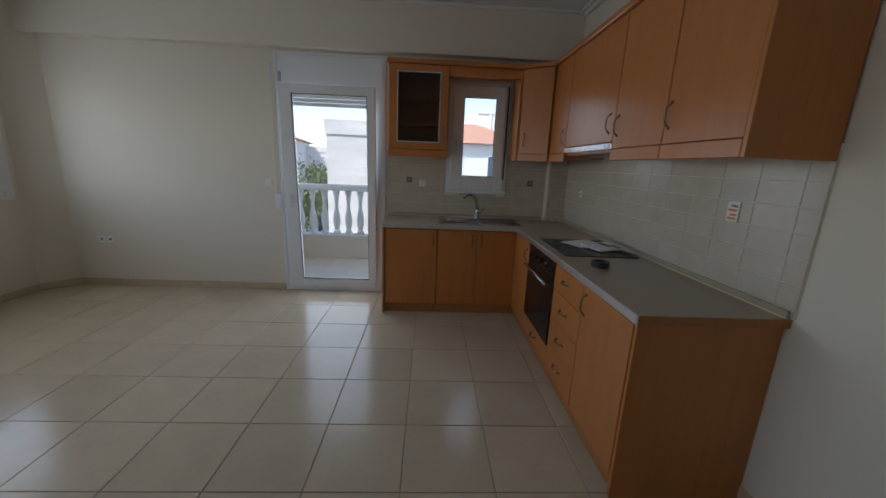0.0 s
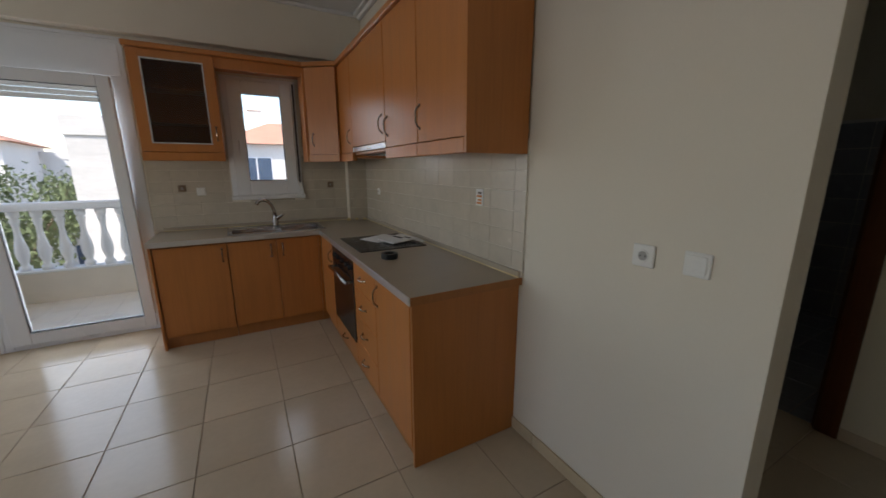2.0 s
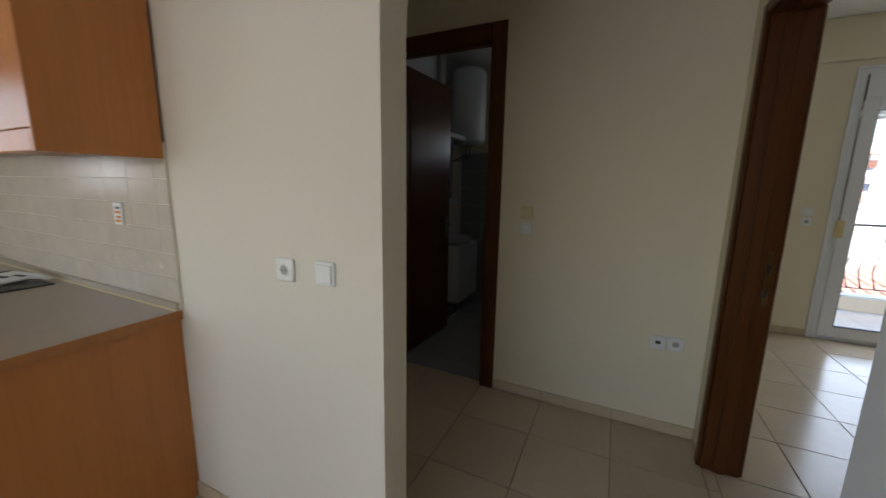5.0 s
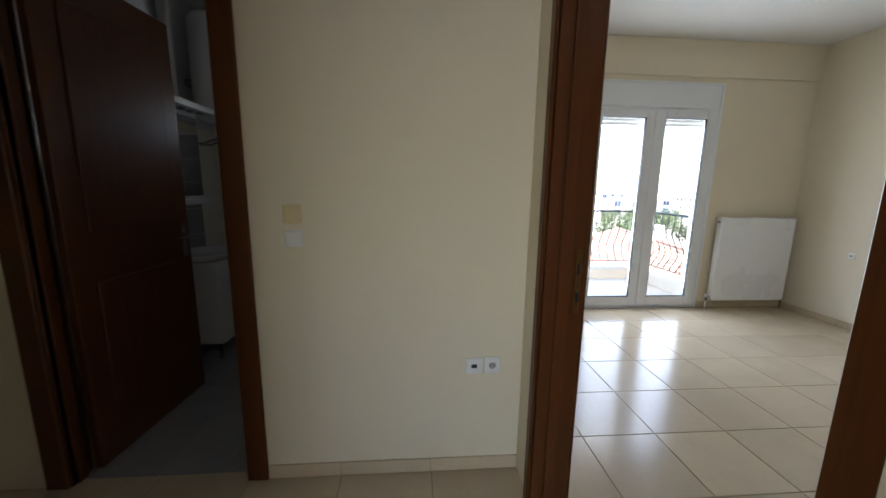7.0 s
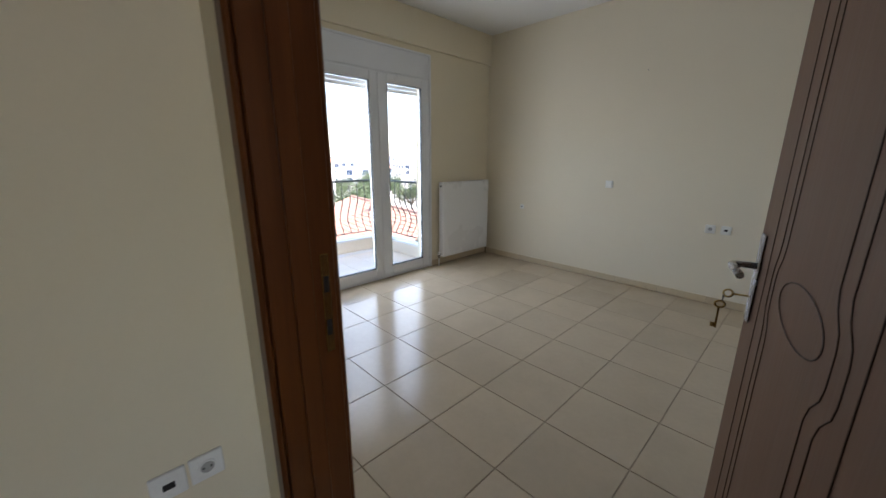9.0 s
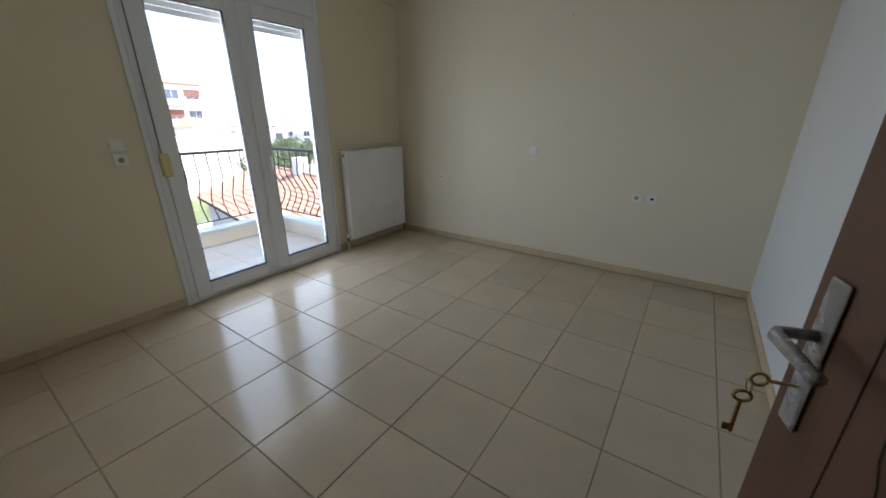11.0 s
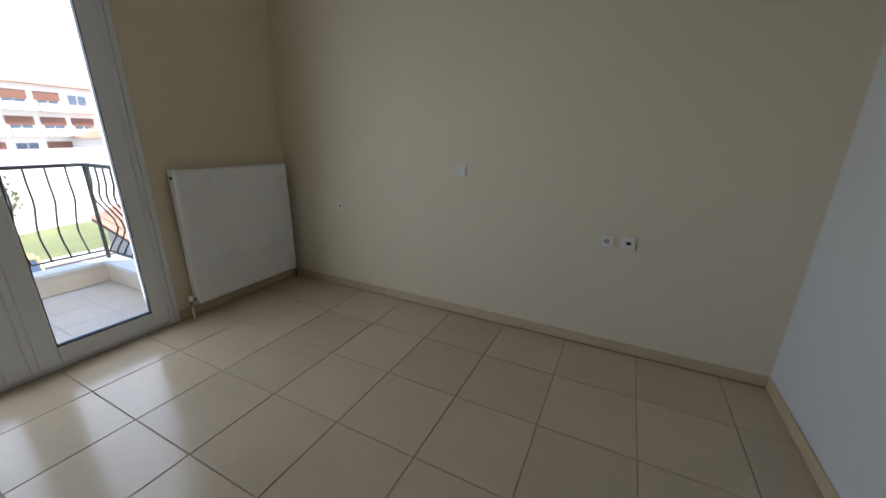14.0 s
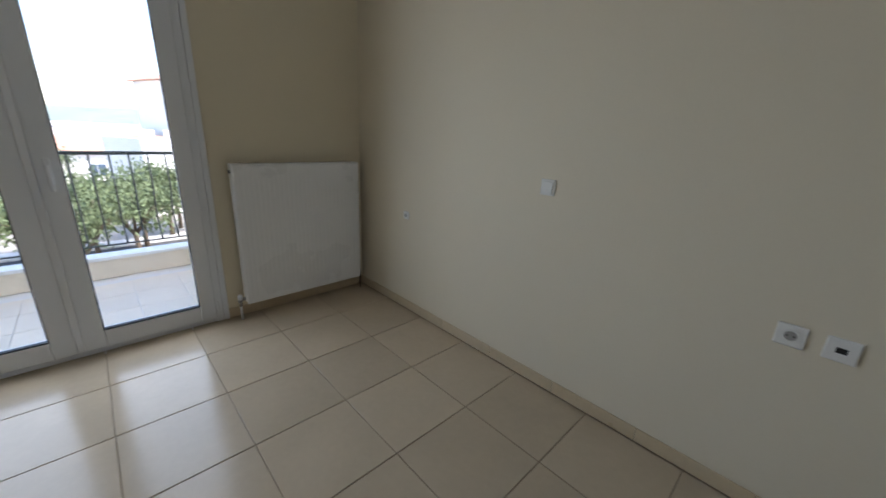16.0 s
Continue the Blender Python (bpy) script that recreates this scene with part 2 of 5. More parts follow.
def lathe(bm, profile, centre, sides=16):
    """A turned shape: (radius, height) rows round the upright axis at centre."""
    rings = [[bm.verts.new((centre[0] + r * math.cos(k * math.tau / sides), centre[1] + r * math.sin(k * math.tau / sides), centre[2] + z)) for k in range(sides)] for r, z in profile]
    for a, b in zip(rings, rings[1:]):
        for k in range(sides):
            bm.faces.new((a[k], a[(k + 1) % sides], b[(k + 1) % sides], b[k]))
    bm.faces.new(rings[0][::-1])
    bm.faces.new(rings[-1])
    return bm


def prism(bm, outline, z0, z1, mat=None):
    """An upright prism over a plan outline."""
    lo, hi = [bm.verts.new((x, y, z0)) for x, y in outline], [bm.verts.new((x, y, z1)) for x, y in outline]
    n = len(outline)
    for i in range(n):
        bm.faces.new((lo[i], lo[(i + 1) % n], hi[(i + 1) % n], hi[i]))
    bm.faces.new(lo[::-1])
    bm.faces.new(hi)
    if mat is not None:
        bmesh.ops.transform(bm, matrix=mat, verts=lo + hi)
    return bm


def mesh_of(name, bm, mat, smooth=False):
    bmesh.ops.recalc_face_normals(bm, faces=bm.faces[:])
    me = bpy.data.meshes.new(name)
    bm.to_mesh(me)
    bm.free()
    me.materials.append(mat)
    if smooth:
        me.polygons.foreach_set("use_smooth", [True] * len(me.polygons))
    return me


def thing(name, label, category, at=(0, 0, 0), group="", kind=""):
    ob = new(name)
    ob.empty_display_size = 0.1
    ob.location = at
    return tagged(ob, label, category, group, kind)


def part(name, bm, mat, parent=None, label="", smooth=False):
    """One mesh object, its vertices in world metres, under a thing or a part."""
    ob = new(name, mesh_of(name, bm, mat, smooth))
    if parent is not None:
        ob.parent = parent
        if parent.data is None:
            ob.matrix_parent_inverse = Matrix.Translation(-parent.location)
    if label:
        tagged(ob, label)
    return ob


def structure(name, bm, mat, label, category):
    return tagged(part(name, bm, mat), label, category, kind="structure")


def piece(name, me, parent, at, mat=None):
    """One of many alike pieces on a shared mesh."""
    ob = new(name, me)
    ob.parent = parent
    ob.matrix_basis = mat if mat is not None else Matrix.Translation(at)
    return ob


def solid(name, label, category, bm, mat, group="", smooth=False):
    return tagged(part(name, bm, mat, smooth=smooth), label, category, group)


# ---- the plan ----
XK, YB, XL = 2.065, 2.27, -3.63        # kitchen wall, back wall, far side wall of the living room
XH, YD0, YD1 = 3.605, -2.70, -2.86      # hall wall, the two faces of the bedroom's door wall
XE, YS, XW = 6.03, -6.767, 2.22       # bedroom: balcony wall, socket wall, third wall
ZC = 3.05
BX, BY = 0.035, -0.105                 # set-off of the kitchen's back run and of the bedroom's balcony door along their walls
OUT = 0.24                             # thickness of outer walls
Y_LIV = -4.2
D0, D1 = -1.095, 0.02                   # balcony door of the kitchen
W0, W1 = 0.69, 1.35                    # kitchen window
B0, B1 = -5.50, -3.97                  # balcony door of the bedroom
A0, A1 = -2.667, -1.551                  # arched opening
E0, E1 = 2.375, 3.36                    # bedroom door
F0, F1 = -1.345, -0.54                  # bathroom door

structure("floor", boxes((XL - OUT, XE + OUT, YS - OUT, YB + OUT, -0.25, -0.006)), M_GROUT, "dark grout bed under the beige floor tiles", "floor")
floor = bpy.data.objects["floor"]
structure("ceiling", boxes((XL - OUT, XE + OUT, YS - OUT, YB + OUT, ZC + 0.002, ZC + 0.22)), M_CEIL, "plain white painted ceiling", "ceiling")
structure("wall_north", boxes(
    (XL - OUT, D0 + BX, YB, YB + OUT, 0, ZC), (D0 + BX, D1 + BX, YB, YB + OUT, 2.54, ZC), (D1 + BX, W0 + BX, YB, YB + OUT, 0, ZC),
    (W0 + BX, W1 + BX, YB, YB + OUT, 0, 1.20), (W0 + BX, W1 + BX, YB, YB + OUT, 2.36, ZC), (W1 + BX, XH + 0.1, YB, YB + OUT, 0, ZC)), M_WALL, "off-white painted plaster wall behind the kitchen", "wall")
structure("beam_north", boxes((XL, XK, YB - 0.104, YB - 0.001, 2.585, ZC), bev=0.004), M_WALL, "off-white plastered beam above the balcony door", "beam")
# Only the north edge is known; unseen length added to light the hall.
V0, V1, VZ0, VZ1 = -2.6, 1.95, 1.02, 2.35
structure("wall_west", boxes((XL - OUT, XL, V1, YB - 0.001, 0, ZC), (XL - OUT, XL, Y_LIV, V0, 0, ZC), (XL - OUT, XL, V0, V1, 0, VZ0), (XL - OUT, XL, V0, V1, VZ1, ZC)), M_WALL, "off-white plaster wall with a partly unseen, lengthened window", "wall")
structure("wall_corner", prism(bmesh.new(), [(XL + 0.001, 2.03), (-3.40, YB - 0.001), (XL + 0.001, YB - 0.001)], 0, ZC), M_WALL, "chamfered off-white plaster corner", "wall")
structure("wall_south", boxes((XL - OUT, 1.96, Y_LIV - 0.1, Y_LIV, 0, ZC)), M_WALL, "plain off-white plaster wall", "wall")


def arch_wall():
    bm = bmesh.new()
    x0, x1 = XK, 2.20
    box(bm, x0, x1, A1, YB - 0.001, 0, ZC)
    r, zs, n = (A1 - A0) / 2, 1.90, 24
    c = (A0 + A1) / 2
    prof = [(c + r * math.copysign(abs(math.cos(math.pi * i / n)) ** 0.72, n / 2 - i), zs + 0.66 * math.sin(math.pi * i / n)) for i in range(n + 1)]
    ring = [(A1, ZC), (A0, ZC)] + [(y, z) for y, z in reversed(prof)]
    fr = [bm.verts.new((x0, y, z)) for y, z in ring]
    bk = [bm.verts.new((x1, y, z)) for y, z in ring]
    bm.faces.new(fr)
    bm.faces.new(bk[::-1])
    for i in range(len(ring)):
        j = (i + 1) % len(ring)
        bm.faces.new((fr[i], bk[i], bk[j], fr[j]))
    return bm


structure("wall_kitchen", arch_wall(), M_WALL, "off-white plaster partition with an arched opening to the hall", "wall")
structure("wall_stub", boxes((1.96, 2.20, YD0, A0, 0, ZC), (1.96, XW, YS, YD0, 0, ZC)), M_WALLGREY, "cool white plaster partition beside the bedroom", "wall")
structure("wall_hall", boxes((XH, XH + 0.10, YD0, F0, 0, ZC), (XH, XH + 0.10, F1, YB, 0, ZC), (XH, XH + 0.10, F0, F1, 2.41, ZC)), M_WALLCREAM, "cream plaster hall wall with the bathroom doorway", "wall")
structure("wall_hall_end", boxes((2.2, XH, 0.35, 0.45, 0, ZC)), M_WALLCREAM, "cream plaster wall closing the hall", "wall")
structure("wall_bedroom_door", boxes((XW + 0.001, E0 - 0.03, YD1, YD1 + 0.062, 0, ZC), (E1 + 0.03, XE, YD1, YD0 - 0.001, 0, ZC), (E0 - 0.03, E1 + 0.03, YD1, YD0, 2.27, ZC)), M_WALLCREAM, "cream plaster wall with the bedroom doorway", "wall")
structure("wall_east", boxes((XE, XE + OUT, YS - OUT, B0 + BY, 0, ZC), (XE, XE + OUT, B1 + BY, -1.75, 0, ZC), (XE, XE + OUT, -1.15, YB + OUT, 0, ZC), (XE, XE + OUT, -1.75, -1.15, 0, 1.45), (XE, XE + OUT, -1.75, -1.15, 2.15, ZC), (XE, XE + OUT, B0 + BY, B1 + BY, 2.59, ZC)), M_WALLCREAM, "cream painted plaster wall with a balcony door", "wall")
structure("beam_east", boxes((XE - 0.03, XE - 0.001, YS, YD1, 2.67, ZC), bev=0.004), M_WALLCREAM, "cream plastered beam above the balcony door", "beam")
structure("wall_bedroom_south", boxes((1.96, XE, YS - OUT, YS, 0, ZC)), M_WALLBED, "cream painted plaster wall with sockets", "wall")
structure("cornice", boxes((XL, XK, YB - 0.10, YB - 0.061, ZC - 0.06, ZC - 0.001), (XL, XK, YB - 0.14, YB - 0.10, ZC - 0.03, ZC - 0.001), (XK - 0.04, XK - 0.001, Y_LIV, YB - 0.14, ZC - 0.06, ZC - 0.001), (XK - 0.08, XK - 0.04, Y_LIV, YB - 0.14, ZC - 0.03, ZC - 0.001), bev=0.006), M_CEIL, "white stepped plaster cornice under the ceiling", "cornice")
structure("pipe_chase", boxes((1.85, XK - 0.001, YB - 0.11, YB - 0.062, 0, ZC - 0.002), (1.85, XK - 0.001, YB - 0.062, YB - 0.001, 0, 2.63)), M_WALL, "off-white boxed pipe chase in the kitchen corner", "wall")


# ---- kitchen ----
M_BACK = Matrix(((1, 0, 0, BX), (0, -1, 0, YB), (0, 0, 1, 0), (0, 0, 0, 1)))       # u along the back wall, v out of it
M_SIDE = Matrix(((0, -1, 0, XK), (1, 0, 0, 0), (0, 0, 1, 0), (0, 0, 0, 1)))       # u along the side wall, v out of it


def onto(bm, m):
    bmesh.ops.transform(bm, matrix=m, verts=bm.verts[:])
    return bm


def lbox(m, *b, bev=0.0):
    return onto(box(bmesh.new(), *b, bev=bev), m)


def bow(m, u, v, z, length, upright, rise=0.030, r=0.0055):
    """A bowed bar handle in the (u, v, z) frame m."""
    bm = bmesh.new()
    pts = []
    for i in range(9):
        s = -0.5 + i / 8
        o = rise * (1 - (2 * s) ** 4) - 0.002
        pts.append((u, v + o, z + s * length) if upright else (u + s * length, v + o, z))
    tube(bm, pts, r, 8)
    for s in (-0.5, 0.5):
        c = (u, v, z + s * length) if upright else (u + s * length, v, z)
        box(bm, c[0] - 0.008, c[0] + 0.008, c[1] - 0.001, c[1] + 0.007, c[2] - 0.008, c[2] + 0.008, bev=0.002)
    return onto(bm, m)


def carcass(m, u0, u1, v1, z0, z1, t=0.018):
    """An open-fronted box of boards."""
    bm = bmesh.new()
    box(bm, u0, u0 + t, 0.002, v1, z0, z1)
    box(bm, u1 - t, u1, 0.002, v1, z0, z1)
    box(bm, u0 + t, u1 - t, 0.002, v1, z0, z0 + t)
    box(bm, u0 + t, u1 - t, 0.002, v1, z1 - t, z1)
    box(bm, u0 + t, u1 - t, 0.002, 0.012, z0 + t, z1 - t)
    return onto(bm, m)


def front(name, m, u0, u1, v0, z0, z1, parent, handle=None, upright=True, t=0.018, label=""):
    d = part(name, lbox(m, u0 + 0.0015, u1 - 0.0015, v0, v0 + t, z0 + 0.0015, z1 - 0.0015, bev=0.0018), M_BEECH, parent, label)
    if handle:
        part("handle", bow(m, handle[0], v0 + t, handle[1], handle[2], upright), M_HANDLE, d, "bowed metal handle", smooth=True)
    return d


GB, GU = "beech base cabinets", "beech wall cabinets"
BL = "beech laminate base cabinet under the kitchen worktop"


def base_unit(m, u0, u1, vface, doors, label, plinth=True, zt=0.888):
    c = m @ Vector(((u0 + u1) / 2, 0.3, 0))
    t = thing("base_cabinet", label, "cabinet", c, GB)
    part("body", carcass(m, u0, u1, vface - 0.018, 0.10, zt), M_BEECHDARK, t)
    for d in doors:
        front(d[0], m, d[1], d[2], vface - 0.0175, d[3], d[4], t, d[5], d[6])
    if plinth:
        part("plinth", lbox(m, u0 + 0.0005, u1 - 0.0005, vface - 0.05, vface - 0.034, 0.001, 0.0995, bev=0.001), M_BEECHDARK, t, "beech laminate plinth board")
    return t


VB, VS = 0.612, 0.640
base_unit(M_BACK, 0.085, 0.605, VB, [("door", 0.088, 0.603, 0.105, 0.875, (0.565, 0.775, 0.11), True)], "beech base cabinet with one door beside the balcony door")
base_unit(M_BACK, 0.607, 1.365, VB, [("door", 0.608, 0.995, 0.105, 0.875, (0.948, 0.775, 0.11), True), ("door", 0.997, 1.364, 0.105, 0.875, (1.045, 0.775, 0.11), True)], "beech two-door base cabinet under the steel sink")
solid("end_panel", "beech laminate side panel beside the balcony door", "panel", boxes((0.099, 0.118, YB - 0.625, YB - 0.002, 0.001, 0.889), bev=0.0015), M_BEECH)
base_unit(M_SIDE, 1.165, 1.648, VS, [("door", 1.168, 1.645, 0.105, 0.875, (1.215, 0.76, 0.10), True)], "narrow beech corner cabinet beside the oven")
base_unit(M_SIDE, 0.047, 0.508, VS, [("drawer_front", 0.048, 0.507, 0.700, 0.875, (0.29, 0.80, 0.10), False), ("drawer_front", 0.048, 0.507, 0.500, 0.698, (0.29, 0.60, 0.10), False),
          ("drawer_front", 0.048, 0.507, 0.300, 0.498, (0.29, 0.40, 0.10), False), ("drawer_front", 0.048, 0.507, 0.105, 0.298, (0.29, 0.205, 0.10), False)], "beech cabinet with four drawers and metal handles")
base_unit(M_SIDE, -0.458, 0.045, VS, [("door", -0.456, 0.044, 0.105, 0.875, (0.002, 0.775, 0.12), True)], "beech one-door base cabinet at the worktop end")
solid("end_panel", "beech laminate panel closing the cabinet run", "panel", lbox(M_SIDE, -0.480, -0.460, 0.0015, 0.638, 0.001, 0.889, bev=0.0015), M_BEECH)

solid("corner_filler", "narrow beech filler strip in the cabinet corner", "panel", boxes((1.4005, 1.4250, YB - 0.6118, YB - 0.594, 0.101, 0.888), bev=0.001), M_BEECH)
solid("corner_plinth", "narrow beech plinth piece in the cabinet corner", "panel", boxes((1.401, 1.460, YB - 0.5780, YB - 0.562, 0.001, 0.0995)), M_BEECHDARK)

# oven in its housing
U0, U1 = 0.510, 1.163
ov = thing("oven", "black built-in oven with a chrome bar handle", "oven", M_SIDE @ Vector((0.83, 0.3, 0.0)))
part("housing", carcass(M_SIDE, U0, U1, VS - 0.019, 0.10, 0.888), M_BEECHDARK, ov)
part("drawer_front", lbox(M_SIDE, U0 + 0.001, U1 - 0.001, VS - 0.0175, VS, 0.105, 0.245, bev=0.0018), M_BEECH, ov, "beech strip below the oven")
part("strip_handle", bow(M_SIDE, 0.83, VS, 0.18, 0.10, False), M_HANDLE, ov, smooth=True)
part("plinth", lbox(M_SIDE, U0 + 0.0005, U1 - 0.0005, VS - 0.05, VS - 0.034, 0.001, 0.0995), M_BEECHDARK, ov)
part("oven_door", lbox(M_SIDE, U0 + 0.012, U1 - 0.012, VS - 0.017, VS + 0.006, 0.252, 0.735, bev=0.004), M_OVEN, ov, "black glass oven door")
part("control_panel", lbox(M_SIDE, U0 + 0.012, U1 - 0.012, VS - 0.017, VS + 0.004, 0.742, 0.872, bev=0.003), M_OVEN, ov, "black control panel")
for u in (0.60, 0.70, 0.83, 0.96, 1.06):
    part("knob", onto(tube(bmesh.new(), [(u, VS + 0.003, 0.808), (u, VS + 0.010, 0.808), (u, VS + 0.022, 0.808)], [0.021, 0.019, 0.016], 14), M_SIDE), M_OVEN, ov, "round dark knob", smooth=False)
hb = onto(tube(bmesh.new(), [(U0 + 0.05, VS + 0.045, 0.705), (U1 - 0.05, VS + 0.045, 0.705)], 0.013, 10), M_SIDE)
part("handle", hb, M_CHROME, ov, "chrome bar handle", smooth=True)
for u in (U0 + 0.07, U1 - 0.07):
    part("handle_post", lbox(M_SIDE, u - 0.012, u + 0.012, VS + 0.005, VS + 0.04, 0.695, 0.715, bev=0.003), M_CHROME, ov)

# worktop: two legs that meet at the corner, with the sink cut out
wt = thing("worktop", "grey-beige laminate worktop with an aluminium edge", "worktop", (1.2, 1.9, 0.889))
S0, S1, SY0, SY1 = 0.665, 1.475, 1.72, 2.14
part("top", boxes((0.095, S0, 1.625, YB - 0.002, 0.890, 0.930), (S0, S1, 1.625, SY0, 0.890, 0.930), (S0, S1, SY1, YB - 0.002, 0.890, 0.930), (S1, XK - 0.002, 1.625, YB - 0.112, 0.890, 0.930),
     (S1, 1.848, YB - 0.112, YB - 0.002, 0.890, 0.930), (1.412, XK - 0.002, -0.500, 1.625, 0.890, 0.930)), M_COUNTER, wt)
part("edge_strip", boxes((0.095, 1.4045, 1.617, 1.6245, 0.889, 0.9305), (1.4045, 1.4115, -0.502, 1.617, 0.889, 0.9305), bev=0.002), M_ALU, wt, "rounded aluminium edge strip")
part("end_band", boxes((1.4116, XK - 0.002, -0.5025, -0.5003, 0.8895, 0.9302)), M_BEECHDARK, wt, "beech edge band")
part("upstand", boxes((0.13, 1.848, YB - 0.024, YB - 0.0125, 0.9303, 0.965), (XK - 0.024, XK - 0.0125, -0.498, YB - 0.112, 0.9303, 0.965), bev=0.003), M_COUNTER, wt, "slim grey-beige upstand")
part("sealant", boxes((0.13, 1.848, YB - 0.030, YB - 0.0245, 0.9303, 0.936), (XK - 0.030, XK - 0.0245, -0.498, YB - 0.112, 0.9303, 0.936)), M_CREAMPL, wt, "yellowed sealant bead")
for x, w, yy, h in ((1.80, 0.05, 0.155, 0.032), (1.90, 0.04, 0.150, 0.028), (1.98, 0.05, 0.17, 0.025)):
    solid("sealant_lump", "yellowed foam lump in the worktop corner", "sealant", boxes((x, x + w, YB - yy, YB - yy + 0.032, 0.9305, 0.9305 + h), bev=0.010), M_CREAMPL, "foam lumps")


# steel double sink
def bowl(bm, x0, x1, y0, y1, zt, zb, t=0.0015):
    for b in ((x0, x1, y0, y0 + t, zb, zt), (x0, x1, y1 - t, y1, zb, zt), (x0, x0 + t, y0 + t, y1 - t, zb, zt), (x1 - t, x1, y0 + t, y1 - t, zb, zt), (x0 + t, x1 - t, y0 + t, y1 - t, zb, zb + t)):
        box(bm, *b)
    return bm


sk = thing("sink", "stainless steel double sink set in the worktop", "sink", (1.03, 1.93, 0.93))
rim = boxes((S0 - 0.015, S1 + 0.015, SY0 - 0.015, SY0 + 0.02, 0.9303, 0.9345), (S0 - 0.015, S1 + 0.015, SY1 - 0.06, SY1 + 0.015, 0.9303, 0.9345), (S0 - 0.015, S0 + 0.02, SY0 + 0.02, SY1 - 0.06, 0.9303, 0.9345),
            (S1 - 0.02, S1 + 0.015, SY0 + 0.02, SY1 - 0.06, 0.9303, 0.9345), (1.055, 1.095, SY0 + 0.02, SY1 - 0.06, 0.9303, 0.9345), bev=0.0012)
part("rim", rim, M_STEEL, sk)
for a, b in ((S0 + 0.02, 1.055), (1.095, S1 - 0.02)):
    bw = part("bowl", bowl(bmesh.new(), a, b, SY0 + 0.02, SY1 - 0.06, 0.933, 0.78), M_STEEL, sk)
    part("drain", lathe(bmesh.new(), [(0.035, 0), (0.035, 0.002), (0.02, 0.003)], ((a + b) / 2, 1.90, 0.7816)), M_CHROME, bw)
tp = thing("tap", "chrome mixer tap with a tall curved spout", "tap", (1.075, 2.10, 0.9345))
part("base", lathe(bmesh.new(), [(0.034, 0), (0.034, 0.010), (0.027, 0.018), (0.026, 0.09), (0.022, 0.10)], (1.075, 2.10, 0.9346)), M_CHROME, tp, smooth=True)
part("spout", tube(bmesh.new(), [(1.075, 2.10, 1.03), (1.069, 2.098, 1.09), (1.053, 2.092, 1.145), (1.025, 2.083, 1.182), (0.990, 2.073, 1.200), (0.955, 2.063, 1.198), (0.928, 2.055, 1.182), (0.917, 2.052, 1.160)], [0.018, 0.017, 0.016, 0.016, 0.016, 0.016, 0.016, 0.017], 12), M_CHROME, tp, smooth=True)
part("lever", tube(bmesh.new(), [(1.090, 2.095, 1.01), (1.120, 2.085, 1.03), (1.155, 2.07, 1.055)], [0.021, 0.015, 0.010], 10), M_CHROME, tp, smooth=True)

# hob, leaflet, tape
hobt = thing("hob", "black glass ceramic hob set in the worktop", "hob", (1.72, 0.78, 0.93))
part("glass", boxes((1.475, 1.985, 0.485, 1.08, 0.9303, 0.9365), bev=0.002), M_HOB, hobt)
for x, y, r in ((1.60, 0.65, 0.09), (1.60, 0.93, 0.07), (1.85, 0.65, 0.07), (1.85, 0.93, 0.09)):
    part("ring", tube(bmesh.new(), [(x + r * math.cos(a * math.tau / 24), y + r * math.sin(a * math.tau / 24), 0.9364) for a in range(24)], 0.0012, 4, closed=True), M_STEEL, hobt)


def sheet(cx, cy, w, d, z, turn, lift=0.01):
    bm = bmesh.new()
    n = 8
    rows = []
    for i in range(n + 1):
        rows.append([bm.verts.new((cx + (u * w) * math.cos(turn) - (v * d) * math.sin(turn), cy + (u * w) * math.sin(turn) + (v * d) * math.cos(turn),
                                   z + lift * (0.5 - 0.5 * math.cos(5 * u + 2.5 * v)))) for u, v in ((i / n - 0.5, k / 4 - 0.5) for k in range(5))])
    for a, b in zip(rows, rows[1:]):
        for k in range(4):
            bm.faces.new((a[k], a[k + 1], b[k + 1], b[k]))
    g = bmesh.ops.solidify(bm, geom=bm.faces[:], thickness=0.0012)
    return bm


lf = thing("instruction_leaflet", "white printed leaflet lying open on the hob", "leaflet", (1.83, 0.83, 0.937))
part("page", onto(box(bmesh.new(), -0.14, 0.14, -0.105, 0.105, 0, 0.002, bev=0.0005), pose(1.77, 0.90, 0.9395, 0.8, -0.6, 26)), M_PAPER, lf)
part("page", onto(box(bmesh.new(), -0.125, 0.125, -0.10, 0.10, 0, 0.012, bev=0.002), pose(1.85, 0.73, 0.950, 2.0, -1.5, 17)), M_PAPER, lf)
for k, (x, y, w, d) in enumerate(((1.86, 0.75, 0.030, 0.10), (1.92, 0.70, 0.022, 0.07))):
    part("print", onto(box(bmesh.new(), -w / 2, w / 2, -d / 2, d / 2, 0, 0.001), pose(x, y, 0.9645, 2.0, -1.5, 20)), M_INK, lf, "black printed picture")
part("flap", sheet(1.955, 0.62, 0.05, 0.17, 0.95, 0.20, 0.02), M_PAPER, lf)
tr = bmesh.new()
lathe(tr, [(0.034, 0.002), (0.036, 0.0), (0.052, 0.0), (0.054, 0.004), (0.054, 0.030), (0.052, 0.034), (0.036, 0.034), (0.034, 0.031), (0.034, 0.002)], (1.60, 0.255, 0.9303), 28)
solid("tape_roll", "black roll of tape lying on the worktop", "tape", tr, M_DARKPL, smooth=False)

